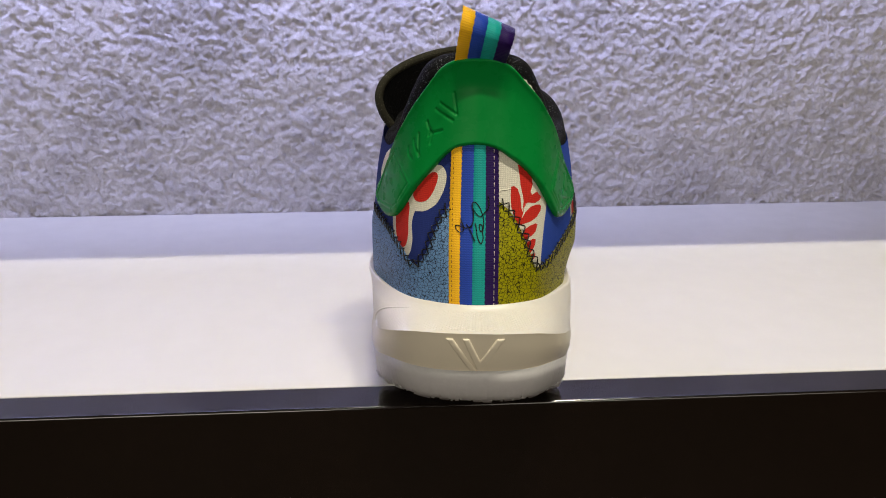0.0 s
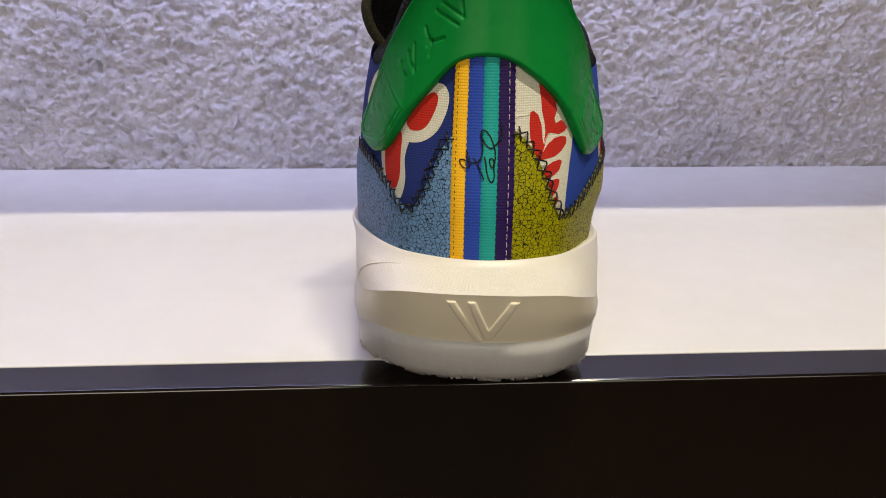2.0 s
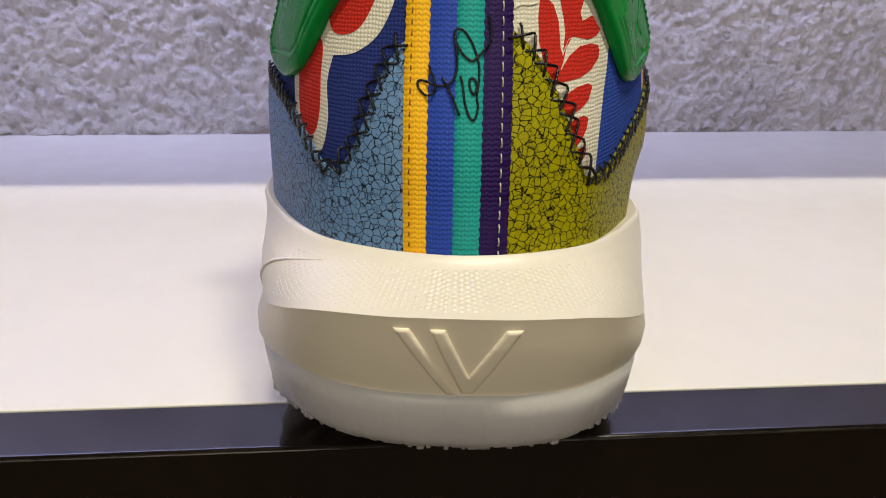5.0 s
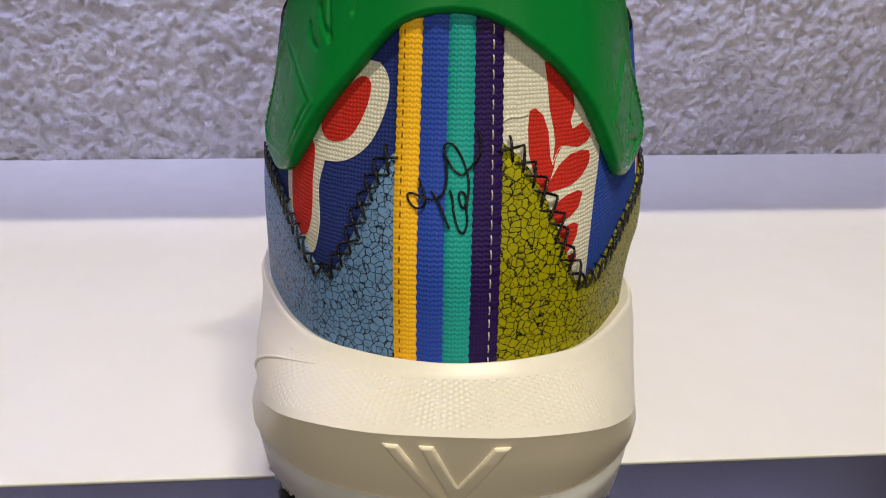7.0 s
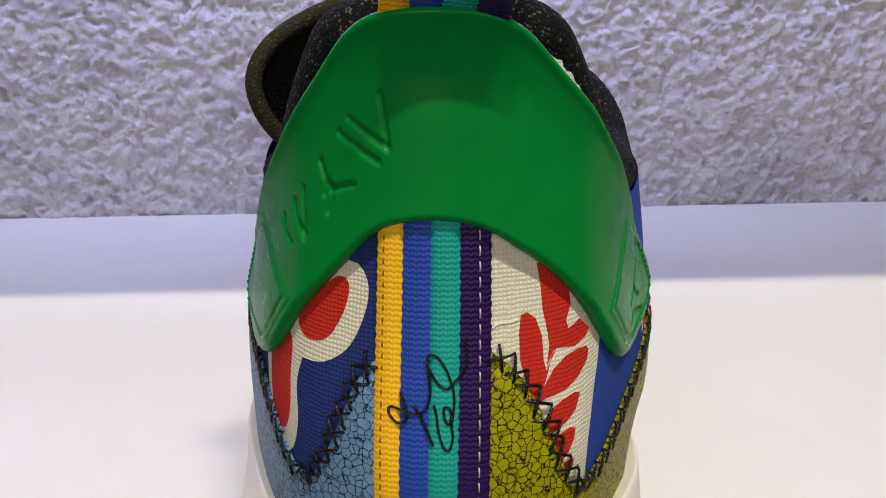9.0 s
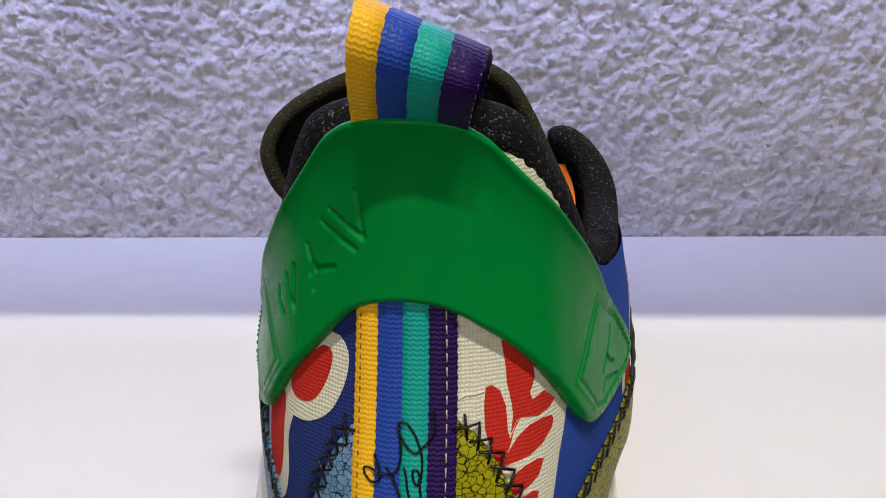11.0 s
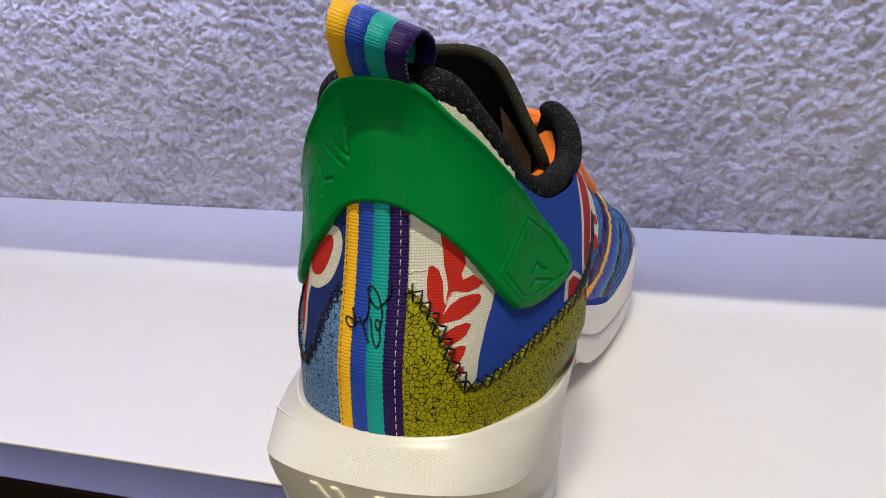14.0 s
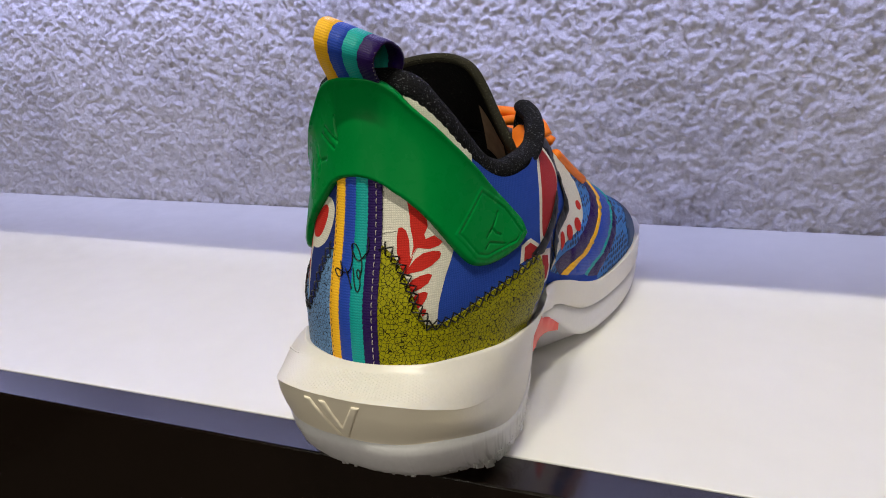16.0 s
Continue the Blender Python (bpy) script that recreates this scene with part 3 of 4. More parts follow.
def build_quarter(name, s0, s1, material, off, label):
    s = np.linspace(s0, s1, 90)
    rings = []
    for t in np.linspace(0, 1, 36):
        foot = 44 + 11 * np.clip((np.abs(s) - 74) / 12, 0, 1)
        z = foot + (collar_z(s) - foot) * t
        rings.append(lifted(heel, s, z, np.full(len(s), off)))
    uv = np.concatenate([np.stack([s, 44 + (collar_z(s) - 44) * t], 1) for t in np.linspace(0, 1, 36)])
    return loft(name, rings, material, shoe, label, closed=False, uv=uv)


build_quarter("quarter", 0, 91, M_BLUE, 0.0, "blue canvas side panel")
build_quarter("quarter", -112, 0, M_NAVY, 0.0, "navy canvas side panel")
build_quarter("lining", -112, 112, M_LINING, -3.5, "black textile lining")


def build_vamp():
    v = np.concatenate([np.linspace(142, 240, 40), np.linspace(243, 262, 12)])
    a = np.linspace(0, 180, 61)
    V, A = np.meshgrid(v, a, indexing="ij")
    return loft("vamp", vamp(V, A), M_TOEMESH, shoe, "blue open-mesh forefoot", closed=False)


build_vamp()

SEAM_R = [(8.8, 91), (13.5, 86.8), (17.5, 80.6), (21.2, 72.5), (24.6, 65), (24.6, 65), (29, 64.2), (36, 65.5), (44, 67.5), (55, 70.3), (66, 73.6), (76, 76)]
SEAM_L = [(-10, 89), (-13.5, 84.4), (-15.5, 80), (-18, 74), (-20.8, 68.5), (-24.4, 64.8), (-24.4, 64.8), (-28, 66.2), (-34, 70), (-42, 73.6), (-55, 76), (-70, 78)]
FRONT = [(81, 68), (80.5, 57), (76, 46)]


def crackle_panel(seam, front, sign, material, label):
    top = curve_points(seam, 5)
    side = curve_points([seam[-1], *front], 5)[1:]
    foot = [(sign * x, 46) for x in (60, 40, 20, 8.8)]
    return panel("heel_overlay", heel, np.vstack([top, side, foot])[::-1] if sign > 0 else np.vstack([top, side, foot]), 0.1, 1.1, material, shoe, label, 2.5, 0.3)


crackle_panel(SEAM_R, FRONT, 1, M_OLIVE, "cracked olive-yellow leather heel overlay")
crackle_panel(SEAM_L, [(-x, z) for x, z in FRONT], -1, M_SKYCRACK, "cracked sky-blue leather heel overlay")

# ribbon up the heel
for x0, x1, material, label in ((-9.9, -5.5, M_YELLOW, "yellow ribbon stripe"), (-5.5, -0.8, M_RIBBLUE, "blue ribbon stripe"), (-0.8, 3.9, M_TEAL, "teal ribbon stripe"), (3.9, 9.0, M_PURPLE, "purple ribbon stripe")):
    zz = np.linspace(50, 118, 200)
    wob = 0.09 * np.sin(zz * 3.4)
    panel("heel_ribbon", heel, np.vstack([np.column_stack([x0 + wob, zz]), np.column_stack([x1 + wob, zz])[::-1]])[::-1], 0.5, 0.9, material, shoe, label, 3.0, 0.12)


# green heel tab
TAB_S = [0, 4.3, 8.5, 11, 13.3, 16, 20.8, 26, 31, 36.5, 41, 47, 53.8, 60, 63.5, 66.0]
TAB_TOP = [143.8, 143.6, 142.9, 142, 140.7, 138.6, 133.6, 128, 122.4, 116.6, 112, 105.8, 99.6, 93.6, 90.0, 85.6]
TAB_LOW = [112.0, 111.5, 110, 108.6, 106.9, 105.1, 101, 95.4, 89.6, 84, 80.6, 79, 79.3, 80.8, 82.4, 85.0]
TAB_TOP_L = [143.8, 143.6, 142.9, 142, 140.6, 138.2, 132.4, 125.8, 119.4, 113.0, 108.2, 102, 96.4, 91, 87.6, 83.5]
TAB_LOW_L = [112.0, 111.5, 110.2, 108.6, 106.4, 103.6, 98.4, 92.8, 87.0, 82.2, 80.2, 79, 79.2, 80.3, 81.4, 83.3]
PATCHES = [np.array([(43.2, 105), (32.4, 91.9), (41.5, 82.6), (46.5, 81.0), (61, 82.9), (64.0, 86.4), (54.6, 97.2)]),
           np.array([(-39.4, 106.4), (-26.4, 95.2), (-35, 85.0), (-38.5, 83.0), (-58, 81.9), (-62.4, 84.6), (-52.5, 97)])]
MARKS = [[(-9.0, 130.9), (-7.5, 122.9)], [(-14.6, 127.0), (-7.9, 123.1)], [(-16.6, 124.6), (-9.2, 120.7)],
         [(-20.2, 119.7), (-19.5, 117.7), (-18.2, 116.0)], [(-18.4, 116.1), (-17.2, 115.7), (-13.5, 116.8)], [(-17.8, 115.8), (-17.7, 114.2), (-18.3, 111.5)], [(-18.8, 116.2), (-19.2, 114.3)],
         [(-23.8, 114.8), (-23.1, 106.4)], [(-25.9, 112.3), (-25.3, 109.7), (-23.1, 106.4)], [(-28.8, 109.0), (-28.4, 106.4), (-26.2, 104.8)],
         [(50.8, 95.4), (49.2, 91.8), (47.6, 89.4)], [(48.6, 90.4), (50.2, 88.6), (52.6, 87.6)], [(48.0, 90.4), (46.0, 88.2)], [(45.8, 84.6), (47.4, 86.2), (54.8, 84.2)]]


def inside(p, poly):
    x, y = p[:, 0:1], p[:, 1:2]
    a, b = poly, np.roll(poly, -1, 0)
    hit = ((a[:, 1] > y) != (b[:, 1] > y)) & (x < (b[:, 0] - a[:, 0]) * (y - a[:, 1]) / np.where(b[:, 1] == a[:, 1], 1e-9, b[:, 1] - a[:, 1]) + a[:, 0])
    return hit.sum(1) % 2 == 1


def stroke_distance(p, line):
    d = np.full(len(p), 99.0)
    for a, b in zip(np.array(line)[:-1], np.array(line)[1:]):
        t = np.clip(((p - a) @ (b - a)) / ((b - a) @ (b - a)), 0, 1)
        d = np.minimum(d, np.linalg.norm(p - a - t[:, None] * (b - a), axis=1))
    return d


def build_tab():
    half = np.concatenate([np.linspace(0, 60, 250), 66 - 6 * (1 - np.linspace(0, 1, 22)[1:]) ** 1.6])
    s = np.concatenate([-half[:0:-1], half])
    t = 0.5 - 0.5 * np.cos(np.linspace(0, 1, 124) ** 1.0 * math.pi)
    t = 0.55 * t + 0.45 * np.linspace(0, 1, 124)
    S, T = np.meshgrid(s, t, indexing="ij")
    top, low = np.where(S < 0, hermite(TAB_S, TAB_TOP_L, np.abs(S)), hermite(TAB_S, TAB_TOP, np.abs(S))), np.where(S < 0, hermite(TAB_S, TAB_LOW_L, np.abs(S)), hermite(TAB_S, TAB_LOW, np.abs(S)))
    Z = low + (top - low) * T
    slope = np.clip(np.abs(np.gradient(hermite(TAB_S, TAB_TOP, np.abs(s)), s)), 0, 1.2)[:, None]
    near = np.minimum(np.minimum(top - Z, Z - low) / np.sqrt(1 + slope**2), 66.2 - np.abs(S))
    r = np.clip(near / 1.3, 0, 1)
    body = 2.2 - 0.8 * np.clip((np.abs(S) - 34) / 20, 0, 1)
    h = 0.5 + body * (0.3 + 0.7 * np.sqrt(1 - (1 - r) ** 2))
    drop = top - Z
    h += 0.9 * np.exp(-((drop / 2.2) ** 2)) * np.clip((58 - np.abs(S)) / 14, 0, 1)
    h += 1.2 * np.exp(-((drop / 7.0) ** 2)) * np.clip((52 - np.abs(S)) / 16, 0, 1)
    h -= 0.4 * np.exp(-(((drop - 8.5) / 4.5) ** 2)) * np.exp(-((S / 16) ** 2))
    p = np.stack([S.ravel(), Z.ravel()], 1)
    flat = h.ravel()
    for poly in PATCHES:
        d = distance_to(p, poly)
        into = np.where(inside(p, poly), d, -d)
        flat = flat + 0.22 * np.clip(into / 0.5 + 0.5, 0, 1) - 0.32 * np.exp(-(((into - 1.3) / 0.38) ** 2))
    for line in MARKS:
        flat = flat - 0.45 * np.clip(((0.58 if line[0][0] < 0 else 0.46) - stroke_distance(p, line)) / 0.2, 0, 1)
    outer = lifted(heel, p[:, 0], p[:, 1], flat).reshape(len(s), len(t), 3)
    inner = lifted(heel, p[:, 0], p[:, 1], np.full(len(p), 0.4)).reshape(len(s), len(t), 3)
    n, m = len(s), len(t)
    idx = np.arange(n * m).reshape(n, m)
    faces = np.stack([idx[:-1, :-1], idx[1:, :-1], idx[1:, 1:], idx[:-1, 1:]], -1).reshape(-1, 4).tolist()
    rim = np.concatenate([idx[:, 0], idx[-1, 1:], idx[-2::-1, -1], idx[0, -2:0:-1]])
    verts = np.vstack([outer.reshape(-1, 3), outer.reshape(-1, 3)[rim], inner.reshape(-1, 3)[rim]])
    k, base = len(rim), n * m
    walls = [(base + (i + 1) % k, base + i, base + k + i, base + k + (i + 1) % k) for i in range(k)]
    return mesh_object("heel_tab", verts * MM, faces + walls, M_GREEN, shoe, "glossy green moulded plastic heel tab")


tab = build_tab()


def stitches(name, f, line, off, dash, gap, radius, material, parent, label):
    """A run of short thread stitches along a line on the surface f."""
    p = curve_points(line, 10)
    along = np.r_[0, np.cumsum(np.linalg.norm(np.diff(p, axis=0), axis=1))]
    verts, faces = [], []
    for a in np.arange(0.3, along[-1] - dash, dash + gap):
        w = np.linspace(a, a + dash, 5)
        q2 = np.column_stack([np.interp(w, along, p[:, 0]), np.interp(w, along, p[:, 1])])
        q3 = lifted(f, q2[:, 0], q2[:, 1], off + np.array([-0.25, 0.05, 0.12, 0.05, -0.25]))
        t = np.gradient(q3, axis=0)
        t /= np.linalg.norm(t, axis=1, keepdims=True)
        b = np.cross(t, (0.13, 0.21, 0.97))
        bad = np.linalg.norm(b, axis=1, keepdims=True)
        b = np.where(bad > 0.2, b / np.maximum(bad, 1e-6), np.cross(t, (0.9, 0.3, 0.1)))
        c = np.cross(b, t)
        base = len(verts)
        for k in range(6):
            verts += list(q3 + radius * (math.cos(k * math.pi / 3) * b + math.sin(k * math.pi / 3) * c))
        for i in range(4):
            for k in range(6):
                m = (k + 1) % 6
                faces.append((base + k * 5 + i, base + k * 5 + i + 1, base + m * 5 + i + 1, base + m * 5 + i))
    return tagged(mesh_object(name, np.array(verts) * MM, faces, material, parent, label), kind="stuff")


for patch in PATCHES:
    inset = (patch - patch.mean(0)) * 0.92 + patch.mean(0)
    ring = np.vstack([inset, inset[:1]])
    stitches("stitching", heel, np.repeat(ring, 2, 0)[1:-1], 2.18, 1.2, 0.8, 0.16, M_GREEN, tab, "green thread round the tab end")

stitches("stitching", heel, [(-8.4, 51), (-8.45, 70), (-8.5, 90), (-8.6, 112)], 1.40, 1.0, 0.9, 0.15, M_OCHRETHREAD, shoe, "ochre thread along the yellow ribbon")
stitches("stitching", heel, [(7.3, 51), (7.2, 70), (7.1, 90), (7.0, 112)], 1.38, 1.5, 1.0, 0.15, M_PALETHREAD, shoe, "pale thread along the purple ribbon")

# printed shapes on the cloth
P_OUT = [(-17.2, 104), (-13.5, 103.2), (-11.8, 100), (-12.6, 95), (-15.5, 89.5), (-20.3, 86.2), (-25.6, 85.4), (-25.6, 85.4), (-27.2, 80.5), (-26.6, 74), (-28.6, 68.2), (-33, 66.4), (-39, 69), (-42.8, 76), (-44.2, 82), (-47, 87), (-64, 91), (-62, 99), (-54, 104.6), (-42, 107)]
P_BOWL = [(-27, 92), (-22.5, 97), (-18, 100.8), (-15.6, 100), (-16.2, 96), (-18.8, 91.2), (-21.8, 89.3), (-25.5, 89.4)]
P_STEM = [(-30, 88), (-29.4, 81), (-29.4, 75), (-31.4, 70.8), (-35.4, 70.3), (-38.8, 73.6), (-40.2, 81), (-40.5, 88)]
P_LOOP = [(-46, 90), (-56, 91), (-58.5, 96.5), (-51, 102.4), (-43, 101)]


def printed(name, pts, material, off, label, f=heel, sharp=False):
    out = np.array(pts, float) if sharp else curve_points(pts, 6, closed=True)
    area = 0.5 * np.sum(out[:, 0] * np.roll(out[:, 1], -1) - np.roll(out[:, 0], -1) * out[:, 1])
    return panel(name, f, out if area > 0 else out[::-1], off, 0.08, material, shoe, label, 2.5, 0.0)


printed("print", P_OUT, M_CREAM, 0.04, "cream outline of the print")
for shape in (P_BOWL, P_STEM, P_LOOP):
    printed("print", shape, M_RED, 0.12, "red print on canvas")
printed("print", [(8.5, 114), (8.5, 82), (16, 74), (22, 60), (28.4, 60), (28.7, 66), (29.2, 71.1), (30.0, 75), (31.1, 79.6), (32.5, 83.2), (33.6, 87), (34.6, 95), (22, 108)], M_CREAM, 0.04, "cream canvas field", sharp=True)
LEAVES = [[(14.2, 95.9), (15.4, 96.2), (16.9, 95.0), (18.0, 92.1), (18.4, 87.6), (18.9, 86.2), (20.0, 88.8), (20.7, 89.2), (19.6, 87.7), (19.0, 85.4), (18.3, 83.6), (19.1, 81.9), (16.9, 81.3), (15.2, 84.9), (14.1, 88.7), (13.9, 92.9)],
          [(17.2, 104), (17.9, 99.9), (18.2, 96.3), (19.1, 92.4), (19.4, 90.1), (18.9, 86.9), (20.1, 89.2), (21.1, 89.5), (24.8, 88.8), (27.9, 89.4), (29.3, 90.3), (26.2, 92.9), (23.3, 92.1), (22.8, 93.5), (23.9, 96), (23, 102)],
          [(18.3, 83.6), (20.2, 86.2), (22.7, 87.8), (25.7, 88.1), (28.2, 87.7), (28.9, 86.8), (28.4, 85.4), (25.7, 83.6), (22.7, 82.4), (20.2, 82.0), (18.3, 81.8), (16.9, 81.4)],
          [(18.3, 78.0), (19.7, 79.7), (22.1, 80.9), (24.9, 81.3), (26.2, 80.7), (25.0, 78.3), (22.8, 77.0), (21.0, 76.2), (19.3, 75.7)],
          [(20.1, 74.2), (21.6, 75.4), (23.8, 75.8), (25.1, 75.3), (24.7, 73.5), (23.5, 71.8), (22.2, 70.6), (21.2, 71.3)],
          [(22.5, 70.0), (23.8, 70.3), (24.9, 70.1), (24.5, 68.6), (23.7, 67.8)]]
for shape in LEAVES:
    printed("print", shape, M_RED, 0.12, "red leaf printed on cream canvas", sharp=True)
tube("crease", on_heel(curve_points([(9.1, 94.2), (10.5, 94.9), (12.2, 94.9), (13.8, 95.2)], 6), 0.12), 0.22, M_CREAM, shoe, "fold in the cream canvas", 6)
# lateral print: a large dark red leaf edged in cream, and the pieces by the seam's end
printed("print", [(84, 108), (77.5, 104), (75.6, 92), (77.4, 79), (82, 77), (90, 82), (104, 92), (108, 100), (98, 112)], M_CREAM, 0.04, "cream outline of the leaf")
printed("print", [(86, 106), (80, 102), (77.6, 92), (79.4, 80.5), (86, 84), (100, 90), (106, 98), (98, 108)], M_MAROON, 0.12, "dark red leaf print")
printed("print", [(64.6, 75), (64.8, 81.2), (69.8, 82.4), (78, 77.6), (84, 74.8), (90, 73.4), (91, 67), (86, 62.4), (81, 62), (79, 73), (74, 76.5)], M_CREAM, 0.05, "cream print edge", sharp=True)
printed("print", [(66.6, 75.4), (66.6, 80.2), (69.6, 80.9), (76, 77.4), (74.2, 75.6)], M_MAROON, 0.13, "dark red print", sharp=True)
printed("print", [(79.6, 73.8), (86, 72.0), (88, 67.2), (84.8, 63.8), (81, 63.5)], M_MAROON, 0.13, "dark red print", sharp=True)
panel("support_strap", heel, [(70.5, 76.8), (74, 75.2), (79.5, 74.8), (88, 79.2), (97, 85.5), (97, 92), (88, 86), (79, 80.2)], 0.5, 1.0, M_STRAP, shoe, "black diagonal support strap", 3.0, 0.3)
cs = np.linspace(18, 42, 40)
panel("collar_edging", heel, np.vstack([np.column_stack([cs, collar_z(cs) - 9.0 + 0.1 * np.sin(cs * 2.3)]), np.column_stack([cs, collar_z(cs) + 0.4])[::-1]]), 0.15, 0.5, M_CREAM, shoe, "cream canvas strip below the collar", 2.5, 0.15)


def zigzag(seam, amp, period, material, label):
    """Two threads that cross to and fro over the seam."""
    p = curve_points(seam, 14)
    along = np.r_[0, np.cumsum(np.linalg.norm(np.diff(p, axis=0), axis=1))]
    turn = np.gradient(p, axis=0)
    nrm = np.column_stack([-turn[:, 1], turn[:, 0]]) / np.maximum(np.linalg.norm(turn, axis=1, keepdims=True), 1e-9)
    rng = np.random.RandomState(3)
    for phase in (0, 1):
        at = np.arange(0.4, along[-1], period / 2)
        side = np.where((np.arange(len(at)) + phase) % 2, 1.0, -1.0) * amp * rng.uniform(0.8, 1.15, len(at))
        at = at + rng.uniform(-0.35, 0.35, len(at))
        base = np.column_stack([np.interp(at, along, p[:, k]) + side * np.interp(at, along, nrm[:, k]) for k in (0, 1)])
        fine = np.vstack([a + (b - a) * t for a, b in zip(base, base[1:]) for t in (0, 0.12, 0.5, 0.88)])
        lift = np.tile([0.7, 1.2, 1.35, 1.25], len(base) - 1) + rng.uniform(-0.06, 0.06, 4 * (len(base) - 1))
        tube("seam_thread", lifted(heel, fine[:, 0], fine[:, 1], lift), 0.27 * rng.uniform(0.85, 1.15, len(fine)), material, shoe, label, 6)


zigzag(SEAM_R, 1.9, 6.8, M_THREAD, "black zigzag thread over the seam")
zigzag(SEAM_L, 1.9, 6.6, M_THREAD, "black zigzag thread over the seam")

# looped flourish embroidered on the ribbon
for line in ([(4.6, 93.1), (4.9, 91.5), (5.0, 89.2), (4.0, 87.5), (2.7, 86.0), (1.9, 85.4), (0.6, 86.2), (-0.3, 87.5), (-1.0, 88.8), (-1.2, 89.9), (-0.8, 90.6), (0.1, 90.6), (0.9, 89.8), (1.8, 88.4), (2.5, 86.7), (3.0, 84.9), (3.1, 82.7), (2.8, 79.7), (3.0, 77.9), (2.6, 76.1), (2.0, 75.9), (1.3, 77.0), (0.7, 79.2), (0.4, 81.4), (0.0, 83.0)],
             [(-1.1, 89.7), (-0.8, 87.5), (-0.6, 85.3), (-0.7, 84.0), (-1.1, 82.5), (-2.0, 81.6), (-3.7, 81.3), (-5.3, 81.8), (-6.5, 82.1), (-7.2, 81.8), (-6.9, 80.7), (-5.7, 79.7), (-4.6, 80.0), (-4.2, 80.8), (-4.4, 82.4), (-5.0, 83.6), (-5.3, 84.6)],
             [(-3.1, 82.7), (-2.2, 81.3), (-1.3, 79.6), (-0.6, 77.9), (0.0, 76.6)], [(2.8, 81.4), (2.4, 80.0), (1.8, 80.6), (1.5, 81.9), (1.7, 82.6), (2.4, 82.4), (2.8, 81.2)]):
    tube("embroidery", on_heel(curve_points(line, 5), 1.5), 0.22, M_THREAD, shoe, "black looped embroidery thread", 6)


# pull loop
def build_loop():
    path = curve_points([(14.2, 136), (11.6, 143), (7.0, 150), (5.6, 156), (8.4, 160.6), (14, 161.4), (20, 158), (23.6, 151.5), (23, 144), (18, 136)], 6)
    hold = tagged(new("pull_loop"), "striped ribbon pull loop")
    hold.parent = shoe
    cuts = [(0.0, 0.235, M_YELLOW, "yellow"), (0.235, 0.48, M_RIBBLUE, "blue"), (0.48, 0.735, M_TEAL, "teal"), (0.735, 1.0, M_PURPLE, "purple")]
    t = np.gradient(path, axis=0)
    nrm = np.column_stack([-t[:, 1], t[:, 0]]) / np.linalg.norm(t, axis=1, keepdims=True)
    along = np.r_[0, np.cumsum(np.linalg.norm(np.diff(path, axis=0), axis=1))]

    def ribbon(w, depth):
        v, z = path[:, 0] + nrm[:, 0] * depth, path[:, 1] + nrm[:, 1] * depth
        rise = np.clip((z - 140) / 20, 0, 1)
        wob = 0.12 * np.sin(along * 2.2)
        return np.column_stack([-8.6 + 18.6 * w + 3.6 * rise + wob, v + (4.0 * w - 3.0) * rise, z - 8.0 * w * rise])

    for w0, w1, material, word in cuts:
        rings = [ribbon(w0, 0.45), ribbon((w0 + w1) / 2, 0.5), ribbon(w1, 0.45), ribbon(w1, -0.45), ribbon(w0, -0.45), ribbon(w0, 0.45)]
        uv = np.concatenate([np.column_stack([np.full(len(along), x), along]) for x in (w0 * 18.6, (w0 + w1) * 9.3, w1 * 18.6, w1 * 18.6, w0 * 18.6, w0 * 18.6)])
        loft("ribbon_stripe", rings, material, hold, word + " ribbon stripe", closed=False, uv=uv)

    def loop_face(x, b):
        w, rise = x / 18.6, None
        v, z = np.interp(b, along, path[:, 0]), np.interp(b, along, path[:, 1])
        nv, nz = np.interp(b, along, nrm[:, 0]), np.interp(b, along, nrm[:, 1])
        rise = np.clip((z - 140) / 20, 0, 1)
        return np.stack([-8.6 + 18.6 * w + 3.6 * rise, v + nv * 0.5 + (4.0 * w - 3.0) * rise, z + nz * 0.5 - 8.0 * w * rise], -1)

    for x in (18.5,):
        stitches("stitching", loop_face, [(x, 8), (x, 20), (x, 30), (x, 42)], -0.25, 0.9, 1.3, 0.12, M_PALETHREAD, hold, "pale thread along the purple edge")


build_loop()

# padded collar
side = np.linspace(0, 64, 30)
right = lifted(heel, side, collar_z(side) + 2.2, -9.0 + 5.0 * np.clip((side - 7) / 12, 0, 1))
hook = np.array([(34.6, 70, 109.6), (34, 77, 114), (31.5, 83, 118.3), (28, 87, 121.2), (24, 89.5, 122.8), (21.5, 90.3, 122.6)])
left = lifted(heel, -side, collar_z(side) + 2.2, -9.0 + 5.0 * np.clip((side - 7) / 12, 0, 1))
roll = np.vstack([(hook * (-1, 1, 1))[::-1], left[:0:-1], right, hook])
roll = curve_points(roll, 3)
for sign in (1, -1):
    flap = hook * (sign, 1, 1)
    loft("collar_flap", [flap, flap + np.array([-2.0 * sign, 1.0, -6]), flap + np.array([-3.0 * sign, 2.0, -13])], M_KNIT, shoe, "black knit collar flap", closed=False)
tube("collar", roll, (4.1 + 0.9 * np.clip((roll[:, 2] - 110) / 10, 0, 1) * (roll[:, 1] < 66) - 0.5 * np.clip((roll[:, 1] - 70) / 14, 0, 1)) * np.sqrt(np.clip((np.abs(roll[:, 0]) - 20.4) / 4.5, 0.06, 1) * (roll[:, 1] > 80) + (roll[:, 1] <= 80)), M_KNIT, shoe, "padded black flecked knit collar", 14)


